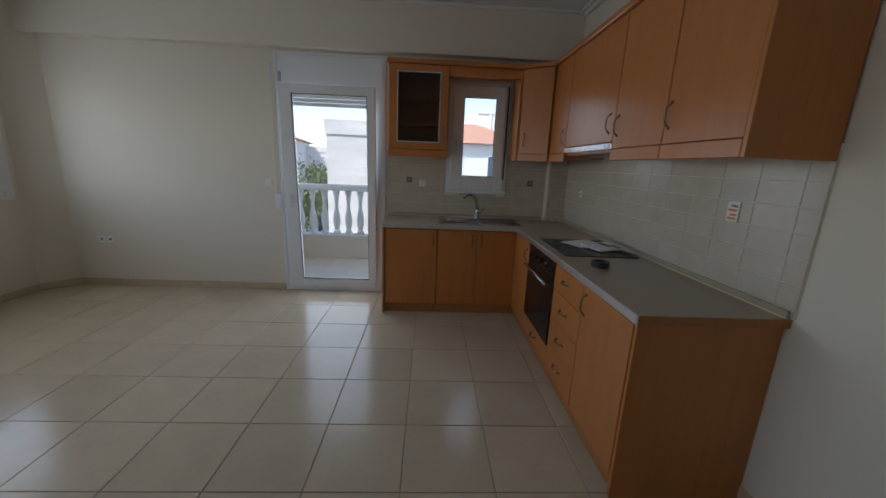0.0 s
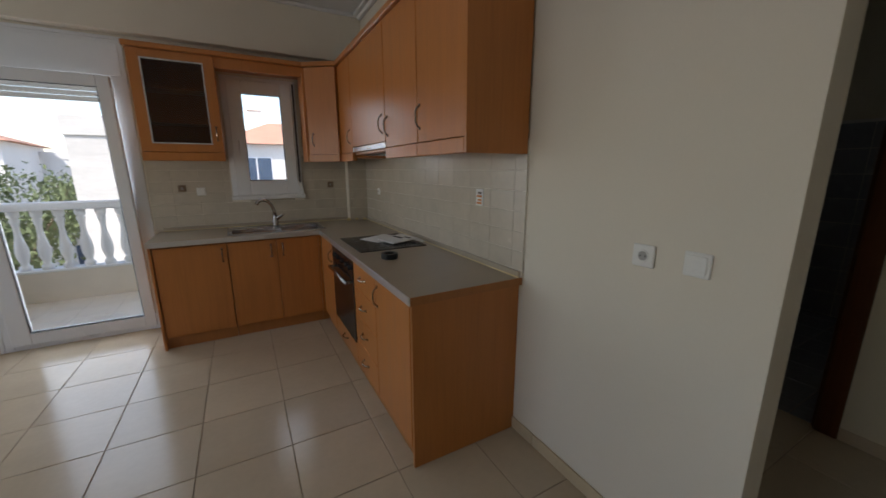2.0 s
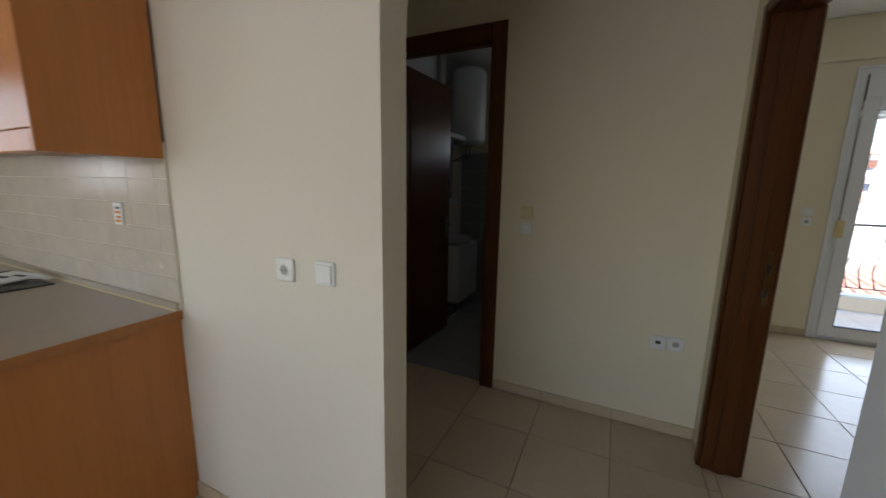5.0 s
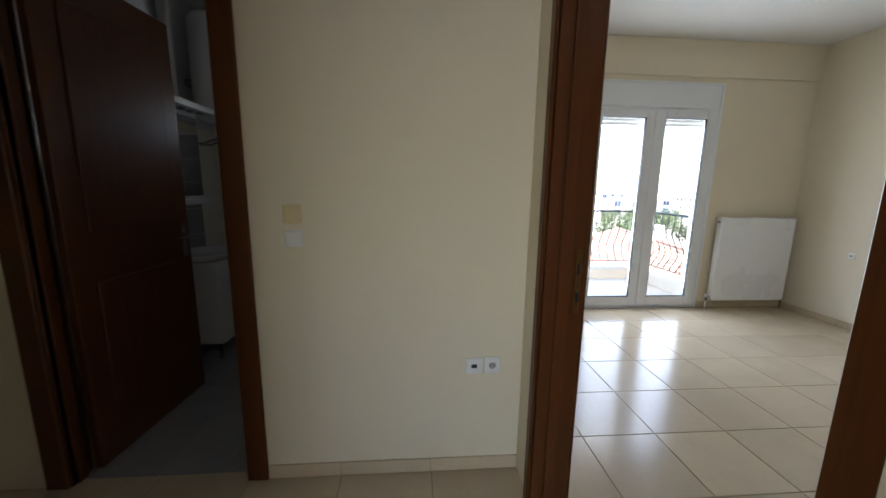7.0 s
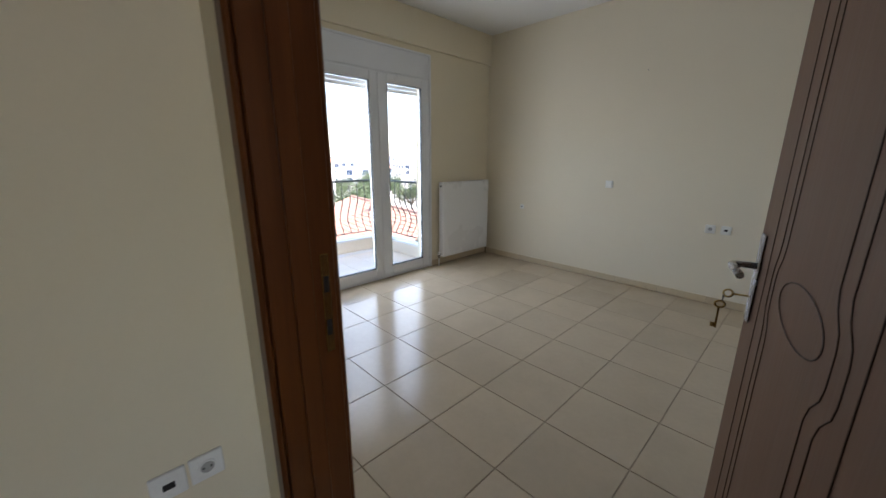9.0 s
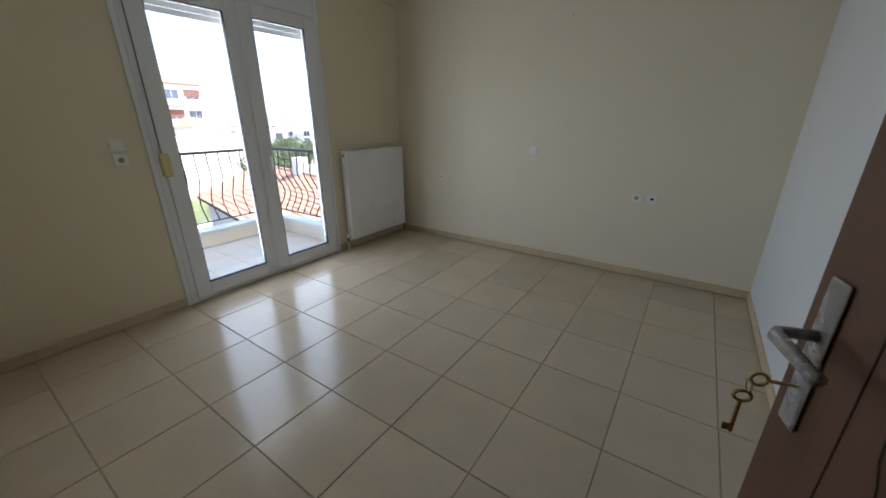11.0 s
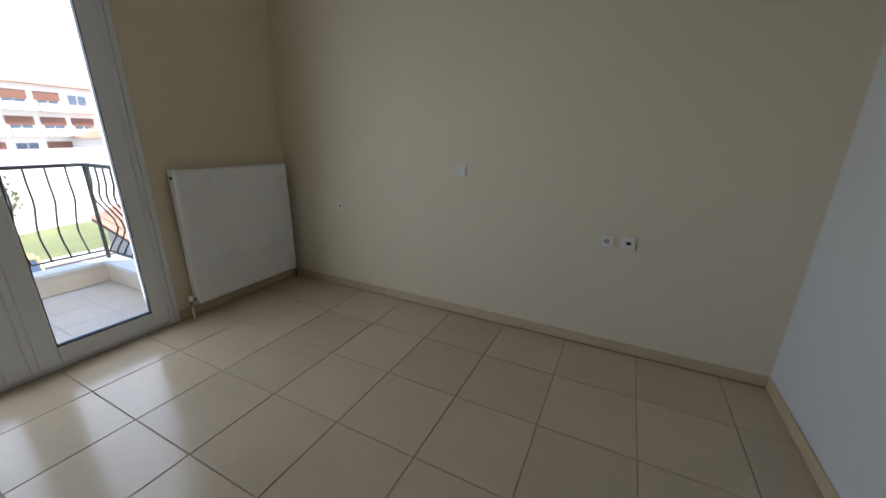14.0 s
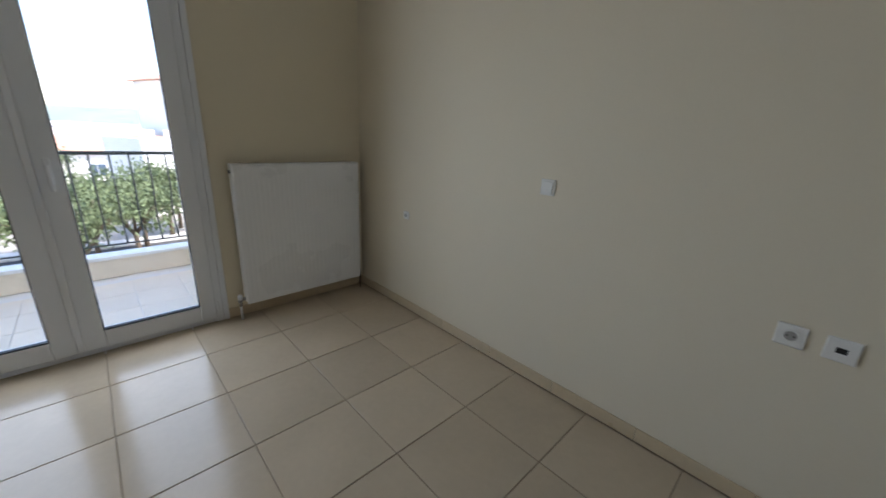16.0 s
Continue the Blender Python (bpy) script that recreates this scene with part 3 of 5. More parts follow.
# wall cabinets
UZ0, UZ1 = 1.598, 2.430
gl = thing("wall_cabinet", "beech wall cabinet with a dark glass door and shelves", "cabinet", (0.38, 2.1, UZ0), GU)
part("body", carcass(M_BACK, 0.088, 0.672, 0.310, UZ0, UZ1), M_BEECH, gl)
for z in (1.88, 2.15):
    part("shelf", lbox(M_BACK, 0.107, 0.653, 0.013, 0.28, z, z + 0.016), M_BEECH, gl)
dr = part("door", onto(boxes((0.090, 0.168, 0.3105, 0.330, UZ0 + 0.045, UZ1 - 0.002), (0.592, 0.670, 0.3105, 0.330, UZ0 + 0.045, UZ1 - 0.002), (0.168, 0.592, 0.3105, 0.330, UZ0 + 0.045, UZ0 + 0.11), (0.168, 0.592, 0.3105, 0.330, UZ1 - 0.065, UZ1 - 0.002), bev=0.002), M_BACK), M_BEECH, gl)
part("frame_strip", onto(boxes((0.168, 0.178, 0.322, 0.333, UZ0 + 0.11, UZ1 - 0.065), (0.582, 0.592, 0.322, 0.333, UZ0 + 0.11, UZ1 - 0.065), (0.178, 0.582, 0.322, 0.333, UZ0 + 0.11, UZ0 + 0.12), (0.178, 0.582, 0.322, 0.333, UZ1 - 0.075, UZ1 - 0.065)), M_BACK), M_ALU, dr, "grey aluminium bead")
part("pane", lbox(M_BACK, 0.178, 0.582, 0.318, 0.322, UZ0 + 0.12, UZ1 - 0.075), M_CABGLASS, dr, "smoked glass pane")
part("handle", bow(M_BACK, 0.632, 0.330, 1.80, 0.11, True), M_HANDLE, dr, "bowed metal handle", smooth=True)
part("pelmet", lbox(M_BACK, 0.086, 0.674, 0.29, 0.334, UZ0 - 0.03, UZ0 + 0.040, bev=0.003), M_BEECH, gl, "beech light pelmet")
# bridge over the window
br = thing("cabinet_bridge", "beech bridge shelf over the kitchen window", "panel", (1.03, 2.1, 2.3))
part("board", lbox(M_BACK, 0.674, 1.398, 0.02, 0.300, 2.380, 2.398, bev=0.001), M_BEECH, br)
part("fascia", lbox(M_BACK, 0.674, 1.398, 0.300, 0.318, 2.345, UZ1, bev=0.0015), M_BEECH, br)
# corner cabinet with a slanting door
CA, CB = Vector((1.437, 1.945, 0)), Vector((1.692, 1.765, 0))
cc = thing("wall_cabinet", "beech corner wall cabinet with a slanting door", "cabinet", (1.8, 2.05, UZ0), GU)
part("body", prism(bmesh.new(), [(1.434, YB - 0.113), (1.434, 1.958), (1.693, 1.778), (1.849, 1.778), (1.849, YB - 0.113)], UZ0, UZ1), M_BEECH, cc)
dv = (CB - CA).normalized()
nv = Vector((dv.y, -dv.x, 0))
MC = Matrix(((dv.x, nv.x, 0, CA.x), (dv.y, nv.y, 0, CA.y), (0, 0, 1, 0), (0, 0, 0, 1)))
Lc = (CB - CA).length
front("door", MC, 0.004, Lc - 0.004, 0.0015, UZ0 + 0.042, UZ1 - 0.002, cc, (0.055, 1.775, 0.11))
part("pelmet", lbox(MC, 0.0, Lc, -0.02, 0.022, UZ0 - 0.03, UZ0 + 0.039, bev=0.003), M_BEECH, cc, "beech light pelmet")
part("side_post", boxes((1.4075, 1.4325, 1.935, YB - 0.065, UZ0 - 0.03, 2.379), bev=0.002), M_BEECH, cc, "beech side panel beside the window")


def wall_unit(u0, u1, handle, label, pelmet=True, z0=UZ0):
    t = thing("wall_cabinet", label, "cabinet", M_SIDE @ Vector(((u0 + u1) / 2, 0.17, z0)), GU)
    part("body", carcass(M_SIDE, u0 + 0.0005, u1 - 0.0005, 0.350, z0 + (0 if pelmet else 0.06), UZ1), M_BEECH, t)
    front("door", M_SIDE, u0 + 0.001, u1 - 0.001, 0.3505, UZ0 + (0.042 if pelmet else 0.085), UZ1 - 0.002, t, handle)
    if pelmet:
        part("pelmet", lbox(M_SIDE, u0 + 0.0005, u1 - 0.0005, 0.33, 0.372, z0 - 0.03, z0 + 0.040, bev=0.003), M_BEECH, t, "beech light pelmet")
    return t


wall_unit(1.350, 1.760, (1.41, 1.775, 0.12), "narrow beech wall cabinet beside the cooker hood")
hd = wall_unit(0.520, 1.345, (0.575, 1.80, 0.12), "beech wall cabinet holding a slim cooker hood", pelmet=False)
wall_unit(0.006, 0.515, (0.465, 1.775, 0.12), "beech wall cabinet with a bowed metal handle")
wall_unit(-0.490, 0.004, (-0.035, 1.775, 0.12), "beech wall cabinet at the end of the run")
solid("end_panel", "beech laminate side panel of the wall cabinets", "panel", lbox(M_SIDE, -0.512, -0.4915, 0.013, 0.372, UZ0 - 0.03, UZ1, bev=0.0015), M_BEECH)
ch = thing("cooker_hood", "slim pull-out cooker hood with a bright steel front", "cooker hood", M_SIDE @ Vector((0.93, 0.2, 1.56)))
part("body", lbox(M_SIDE, 0.525, 1.340, 0.02, 0.345, 1.618, 1.656, bev=0.003), M_BEECHDARK, ch)
part("front_strip", lbox(M_SIDE, 0.522, 1.343, 0.346, 0.370, 1.638, 1.680, bev=0.004), M_CHROME, ch, "bright steel front strip")
part("filter", lbox(M_SIDE, 0.56, 1.30, 0.05, 0.29, 1.611, 1.6175, bev=0.002), M_STEEL, ch)
# cornice over the wall cabinets
cn = thing("cabinet_cornice", "beech cornice strip along the wall cabinets", "cornice", (1.2, 2.0, UZ1))
part("strip", lbox(M_BACK, 0.070, 1.398, 0.0625, 0.352, UZ1 + 0.001, UZ1 + 0.042, bev=0.006), M_BEECH, cn)
part("strip", lbox(MC, -0.02, Lc + 0.02, -0.18, 0.036, UZ1 + 0.0015, UZ1 + 0.0425, bev=0.006), M_BEECH, cn)
part("strip", lbox(M_SIDE, -0.520, 1.770, 0.045, 0.394, UZ1 + 0.001, UZ1 + 0.042, bev=0.006), M_BEECH, cn)


# sockets and switches: a plate with its insert, in a wall frame (u, v, z)
M_EAST = Matrix(((0, -1, 0, XE), (1, 0, 0, BY), (0, 0, 1, 0), (0, 0, 0, 1)))
M_HALL = Matrix(((0, -1, 0, XH), (1, 0, 0, 0), (0, 0, 1, 0), (0, 0, 0, 1)))
M_SOUTH = Matrix(((1, 0, 0, 0), (0, 1, 0, YS), (0, 0, 1, 0), (0, 0, 0, 1)))


def socket(m, u, z, label, mat=None, s=0.041, v=0.0):
    mat = mat or M_WHITEPL
    t = thing("wall_socket", label, "socket", m @ Vector((u, v, z)))
    part("plate", lbox(m, u - s, u + s, v + 0.0005, v + 0.010, z - s, z + s, bev=0.003), mat, t)
    part("cup", onto(tube(bmesh.new(), [(u, v + 0.0095, z), (u, v + 0.0125, z)], [s * 0.55, s * 0.52], 20), m), mat, t)
    # Flat disc, not sunk in; its grey paints the shade of a recess.
    part("well", onto(tube(bmesh.new(), [(u, v + 0.0122, z), (u, v + 0.0128, z)], s * 0.42, 20), m), M_GREYPL_WELLSHADE, t, "flat disc greyed like a recessed well")
    for du in (-0.0095, 0.0095):
        part("pin_hole", onto(tube(bmesh.new(), [(u + du, v + 0.0125, z), (u + du, v + 0.0132, z)], 0.0032, 8), m), M_DARKPL, t)
    return t


def switch(m, u, z, label, mat=None, s=0.041, v=0.0, rocker=None):
    mat = mat or M_WHITEPL
    t = thing("light_switch", label, "switch", m @ Vector((u, v, z)))
    part("plate", lbox(m, u - s, u + s, v + 0.0005, v + 0.009, z - s, z + s, bev=0.003), mat, t)
    part("rocker", onto(box(bmesh.new(), u - s * 0.74, u + s * 0.74, v + 0.0085, v + 0.0145, z - s * 0.74, z + s * 0.74, bev=0.002), m), rocker or mat, t)
    return t


def aerial(m, u, z, label):
    t = thing("aerial_socket", label, "socket", m @ Vector((u, 0, z)))
    part("plate", lbox(m, u - 0.041, u + 0.041, 0.0005, 0.010, z - 0.041, z + 0.041, bev=0.003), M_WHITEPL, t)
    part("insert", lbox(m, u - 0.014, u + 0.014, 0.0095, 0.0115, z - 0.010, z + 0.010, bev=0.001), M_DARKPL, t, "dark insert")
    return t


socket(M_SIDE, -1.150, 1.187, "white earthed wall socket beside the light switch")
switch(M_SIDE, -1.330, 1.193, "white square rocker switch on the kitchen partition")
socket(M_BACK, 0.284, 1.322, "bare wall socket without cover over the worktop", M_BARE, 0.030, 0.010)
switch(M_BACK, 0.431, 1.290, "white switch box on the tiled wall", s=0.038, v=0.010)
socket(M_BACK, 1.640, 1.332, "brownish bare socket in the kitchen corner", M_BARE, 0.030, 0.010)
switch(M_BACK, -1.258, 1.236, "white rocker switch beside the balcony door")
socket(M_BACK, -3.130, 0.535, "white wall socket low on the living room wall")
aerial(M_BACK, -3.037, 0.535, "white aerial socket beside the wall socket")
st = thing("socket_sticker", "white socket cover with an orange warning label", "socket", M_SIDE @ Vector((-0.110, 0.01, 1.330)))
part("plate", lbox(M_SIDE, -0.110 - 0.036, -0.110 + 0.036, 0.0125, 0.020, 1.330 - 0.050, 1.330 + 0.050, bev=0.002), M_WHITEPL, st)
for k, z in enumerate((1.357, 1.337, 1.315, 1.297)):
    part("label_bar", lbox(M_SIDE, -0.110 - 0.026, -0.110 + (0.026 if k % 2 else 0.012), 0.0202, 0.0206, z - 0.006, z + 0.006), M_ORANGE if k else M_STEEL, st, "orange printed bar")
socket(M_SIDE, 1.72, 1.272, "white wall socket in the tiled kitchen corner", s=0.032, v=0.010)
switch(M_HALL, -1.632, 1.316, "yellowed rocker switch on the hall wall", M_CREAMPL)
switch(M_HALL, -1.632, 1.208, "white thermostat plate below the hall switch", s=0.038)
aerial(M_HALL, -2.460, 0.577, "white aerial socket low on the hall wall")
socket(M_HALL, -2.550, 0.580, "white wall socket low on the hall wall")
switch(M_EAST, -3.780, 1.285, "white rocker switch beside the bedroom balcony door")
socket(M_EAST, -3.780, 1.186, "white wall socket below the bedroom switch")
socket(M_SOUTH, 3.191, 0.757, "white wall socket on the cream bedroom wall")
aerial(M_SOUTH, 3.066, 0.758, "white aerial socket on the cream bedroom wall")
switch(M_SOUTH, 4.211, 1.138, "white two-way switch over the bed place")
socket(M_SOUTH, 5.371, 0.772, "small white wall socket near the radiator", s=0.030)


def hook(m, u, z, label):
    t = solid("wall_hook", label, "hook", onto(tube(bmesh.new(), [(u, 0.001, z), (u, 0.018, z), (u, 0.024, z + 0.004), (u, 0.024, z + 0.014)], 0.0022, 6), m), M_STEEL)


hook(M_SOUTH, 3.94, 2.30, "small metal picture hook in the cream wall")
hook(M_BACK, -2.96, 2.28, "small metal picture hook in the living room wall")
for u, z in ((-1.255, 2.79), (0.14, 2.76)):
    t = solid("wall_plug", "small grey plug in the plastered beam", "plug", onto(tube(bmesh.new(), [(u, 0.061, z), (u, 0.064, z)], 0.008, 8), M_BACK), M_SHUTTER)


# ---- kitchen wall tiles ----
def backing(u0, u1, z0, z1, holes):
    if not holes:
        return boxes((u0, u1, 0.001, 0.0085, z0, z1))
    a, b, c = holes[0][:3]
    return boxes((u0, a, 0.001, 0.0085, z0, z1), (b, u1, 0.001, 0.0085, z0, z1), (a, b, 0.001, 0.0085, z0, c))


def splash(name, m, u0, u1, z0, z1, holes, label):
    base = tagged(part(name, onto(backing(u0, u1, z0, z1, holes), m), M_SPLASHG), label, "wall tiles", kind="structure")
    cw, chh = 0.21, 0.105
    k0 = math.floor((z0 - 1.49) / chh)
    for r in range(k0, 12):
        a, b = max(z0, 1.49 + r * chh), min(z1, 1.49 + (r + 1) * chh)
        if b - a < 0.012:
            continue
        off = 0.0
        for c in range(math.floor((u0 - off) / cw), math.ceil((u1 - off) / cw)):
            p, q = max(u0, off + c * cw), min(u1, off + (c + 1) * cw)
            if q - p < 0.012:
                continue
            if any(p < h[1] and q > h[0] and a < h[3] and b > h[2] for h in holes):
                for h in holes:
                    if p < h[0] < q:
                        q = h[0]
                    elif p < h[1] < q:
                        p = h[1]
                    elif h[0] <= p and q <= h[1]:
                        if a < h[2] < b:
                            b2 = h[2]
                            q2 = q
                            put_tile(base, m, p, q2, a, b2)
                        q = p
            if q - p > 0.012:
                put_tile(base, m, p, q, a, b)


splash_meshes = {}


def put_tile(base, m, p, q, a, b):
    w, h = q - p - 0.0012, b - a - 0.0025
    if w < 0.008 or h < 0.008:
        return
    key = (round(w, 3), round(h, 3))
    if key not in splash_meshes:
        splash_meshes[key] = mesh_of("wall_tile", box(bmesh.new(), -w / 2, w / 2, -0.003, 0.003, -h / 2, h / 2, bev=0.0012), M_SPLASH)
    mm = m @ Matrix.Translation(((p + q) / 2, 0.0087, (a + b) / 2))
    piece("wall_tile", splash_meshes[key], base, None, mm)


splash("splashback_back", M_BACK, 0.035, 1.849, 0.931, 1.635, [(W0 - 0.01, W1 + 0.01, 1.195, 2.4)], "mottled cream kitchen wall tiles behind the sink")
splash("splashback_side", M_SIDE, -0.512, YB - 0.112, 0.931, 1.635, [], "mottled cream kitchen wall tiles behind the hob")
splash("splashback_chase", Matrix(((1, 0, 0, 0), (0, -1, 0, YB - 0.11), (0, 0, 1, 0), (0, 0, 0, 1))), 1.851, XK - 0.012, 0.931, 1.635, [], "mottled cream kitchen tiles on the pipe chase")


# ---- windows and balcony doors ----
def frame_bars(m, u0, u1, v0, v1, z0, z1, w, bev=0.004, bottom=None):
    wb = w if bottom is None else bottom
    return onto(boxes((u0, u0 + w, v0, v1, z0, z1), (u1 - w, u1, v0, v1, z0, z1), (u0 + w, u1 - w, v0, v1, z1 - w, z1), (u0 + w, u1 - w, v0, v1, z0, z0 + wb), bev=bev), m)


def sash(m, u0, u1, v0, v1, z0, z1, g0, g1, gz0, gz1, parent, hinge_u):
    s = part("sash", onto(boxes((u0, g0, v0, v1, z0, z1), (g1, u1, v0, v1, z0, z1), (g0, g1, v0, v1, gz1, z1), (g0, g1, v0, v1, z0, gz0), bev=0.005), m), M_PVC, parent, "white plastic sash")
    vm = (v0 + v1) / 2
    part("gasket", onto(boxes((g0, g0 + 0.005, vm, v1 - 0.004, gz0, gz1), (g1 - 0.005, g1, vm, v1 - 0.004, gz0, gz1), (g0 + 0.005, g1 - 0.005, vm, v1 - 0.004, gz0, gz0 + 0.008), (g0 + 0.005, g1 - 0.005, vm, v1 - 0.004, gz1 - 0.005, gz1)), m), M_GASKET, s, "black rubber gasket")
    p = part("pane", lbox(m, g0 + 0.001, g1 - 0.001, vm - 0.004, vm + 0.004, gz0 + 0.001, gz1 - 0.001), M_GLASS, s, "clear glass pane")
    p.visible_shadow = False
    for z in (z0 + 0.10, z1 - 0.12):
        part("hinge", onto(tube(bmesh.new(), [(hinge_u, v1 + 0.006, z - 0.03), (hinge_u, v1 + 0.006, z + 0.03)], 0.007, 8), m), M_PVC, s)
    return s


def shutter(m, u0, u1, v, z0, z1, parent):
    bm = bmesh.new()
    z = z0
    while z < z1 - 0.005:
        box(bm, u0, u1, v - 0.007, v + 0.004, z, min(z + 0.040, z1), bev=0.003)
        z += 0.043
    s = part("roller_shutter", onto(bm, m), M_SHUTTER, parent, "rolled-up ivory shutter slats")
    # Solid paper-white dashes paint the daylight showing through the slat slots.
    slot_light = bmesh.new()
    u = u0 + 0.04
    while u < u1 - 0.04:
        box(slot_light, u, u + 0.018, v + 0.0042, v + 0.0048, z0 + 0.047, z0 + 0.053)
        u += 0.035
    part("slot_light_row", onto(slot_light, m), M_PAPER, s)


# kitchen balcony door, tilted inwards at the top
dk = tagged(thing("door_1", "white plastic balcony door tilted open with a shutter box", "door", ((D0 + D1) / 2, YB, 0)), kind="structure")
part("door_frame", onto(boxes((D0, D0 + 0.055, -0.07, 0.012, 0.0, 2.54), (D1 - 0.105, D1, -0.07, 0.012, 0.0, 2.54), (D0 + 0.055, D1 - 0.105, -0.07, 0.012, 2.225, 2.54), (D0 + 0.055, D1 - 0.105, -0.07, 0.004, 0.0, 0.035), bev=0.004), M_BACK), M_PVC, dk, "white plastic frame")
part("box_lid", lbox(M_BACK, D0 + 0.03, D1 - 0.03, 0.0125, 0.019, 2.255, 2.515, bev=0.004), M_PVC, dk, "shutter box lid")
part("trim", onto(boxes((D0 - 0.03, D1 + 0.01, 0.001, 0.016, 2.541, 2.565), (D0 - 0.03, D0 - 0.001, 0.001, 0.014, 0.0, 2.541), bev=0.003), M_BACK), M_PVC, dk)
TILT = M_BACK @ pose(0, 0.0, 0.04, -3.2) @ Matrix.Translation((0, 0, -0.04))
sd = sash(TILT, D0 + 0.045, D1 - 0.095, -0.045, 0.018, 0.036, 2.235, -0.925, -0.160, 0.143, 2.150, dk, D1 - 0.085)
part("window_handle", onto(boxes((-1.010, -0.980, 0.018, 0.030, 1.00, 1.12), (-1.003, -0.987, 0.030, 0.055, 1.09, 1.11), (-1.005, -0.985, 0.045, 0.060, 0.98, 1.11), bev=0.004), TILT), M_PVC, sd, "white plastic lever")
part("strap", lbox(M_BACK, D0 - 0.066, D0 - 0.048, 0.020, 0.022, 1.08, 2.45), M_SHUTTER, dk, "grey shutter strap")
part("strap_winder", onto(box(bmesh.new(), D0 - 0.088, D0 - 0.026, 0.001, 0.042, 0.95, 1.12, bev=0.012, seg=2), M_BACK), M_PVC, dk, "white strap winder")
part("latch_box", lbox(M_BACK, D0 + 0.012, D0 + 0.040, 0.0192, 0.026, 2.27, 2.37, bev=0.002), M_GREYPL_WELLSHADE, dk, "grey strap guide")
shutter(M_BACK, D0 + 0.06, D1 - 0.11, -0.13, 2.06, 2.30, dk)

# kitchen window
wk = tagged(thing("window_1", "white plastic kitchen window with a thick sash", "window", ((W0 + W1) / 2, YB, 1.2)), kind="structure")
part("window_frame", frame_bars(M_BACK, W0, W1, -0.06, 0.014, 1.20, 2.36, 0.055), M_PVC, wk)
ws = sash(M_BACK, W0 + 0.045, W1 - 0.045, -0.03, 0.032, 1.245, 2.325, 0.857, 1.200, 1.385, 2.205, wk, W1 - 0.04)
part("window_handle", onto(boxes((0.790, 0.815, 0.032, 0.044, 1.66, 1.78), (0.794, 0.811, 0.044, 0.062, 1.74, 1.76), (0.793, 0.812, 0.054, 0.068, 1.62, 1.77), bev=0.004), M_BACK), M_PVC, ws, "white plastic lever")
part("window_sill", lbox(M_BACK, W0 - 0.012, W1 + 0.015, 0.0145, 0.050, 1.198, 1.238, bev=0.006), M_PVC, wk, "white sill strip")
part("strap", lbox(M_BACK, W1 - 0.034, W1 - 0.018, 0.034, 0.036, 1.28, 2.33), M_DARKPL, wk, "dark shutter strap")
part("strap_winder", onto(box(bmesh.new(), W1 - 0.045, W1 + 0.002, 0.0330, 0.060, 1.240, 1.36, bev=0.010, seg=2), M_BACK), M_PVC, wk, "white strap winder")

# living room window
M_WEST = Matrix(((0, 1, 0, XL), (1, 0, 0, 0), (0, 0, 1, 0), (0, 0, 0, 1)))
wl = tagged(thing("window_2", "white plastic living room window, lengthened unseen to light the hall", "window", (XL, 0.2, VZ0)), kind="structure")
part("window_frame", frame_bars(M_WEST, V0, V1, -0.06, 0.012, VZ0, VZ1, 0.055), M_PVC, wl)
part("window_trim", onto(boxes((V1 - 0.002, V1 + 0.03, 0.0005, 0.012, VZ0 - 0.02, VZ1 + 0.02), (V0, V1, 0.0005, 0.014, VZ0 - 0.035, VZ0 - 0.002)), M_WEST), M_PVC, wl)
for k in range(4):
    a = V0 + 0.05 + k * 1.1125
    sash(M_WEST, a, a + 1.110, -0.03, 0.030, VZ0 + 0.05, VZ1 - 0.05, a + 0.10, a + 1.01, VZ0 + 0.16, VZ1 - 0.15, wl, a + 0.02)

# bedroom balcony door with two leaves
db = tagged(thing("door_2", "white plastic double balcony door with a shutter box", "door", (XE, (B0 + B1) / 2, 0)), kind="structure")
part("door_frame", onto(boxes((B0, B0 + 0.055, -0.07, 0.012, 0, 2.59), (B1 - 0.055, B1, -0.07, 0.012, 0, 2.59), (B0 + 0.055, B1 - 0.055, -0.07, 0.012, 2.305, 2.59), (B0 + 0.055, B1 - 0.055, -0.07, 0.004, 0, 0.035), bev=0.004), M_EAST), M_PVC, db, "white plastic frame")
part("box_lid", lbox(M_EAST, B0 + 0.03, B1 - 0.03, 0.0125, 0.019, 2.335, 2.565, bev=0.004), M_PVC, db, "shutter box lid")
part("trim", onto(boxes((B0 - 0.035, B1 + 0.035, 0.001, 0.015, 2.591, 2.615), (B0 - 0.035, B0 - 0.001, 0.001, 0.015, 0.0, 2.591), (B1 + 0.001, B1 + 0.035, 0.001, 0.015, 0.0, 2.591), bev=0.003), M_EAST), M_PVC, db, "white cover strip")
s1 = sash(M_EAST, -4.752, B1 - 0.045, -0.035, 0.030, 0.036, 2.315, -4.640, -4.125, 0.148, 2.225, db, B1 - 0.035)
s2 = sash(M_EAST, B0 + 0.045, -4.756, -0.035, 0.030, 0.036, 2.315, -5.362, -4.868, 0.148, 2.225, db, B0 + 0.035)
part("cover_strip", lbox(M_EAST, -4.775, -4.735, 0.0302, 0.040, 0.045, 2.305, bev=0.006), M_PVC, s2, "raised meeting strip")
part("window_handle", onto(boxes((-4.835, -4.805, 0.030, 0.042, 1.02, 1.16), (-4.828, -4.812, 0.042, 0.065, 1.11, 1.13), (-4.830, -4.810, 0.055, 0.070, 0.99, 1.13), bev=0.005), M_EAST), M_PVC, s2, "white plastic lever")
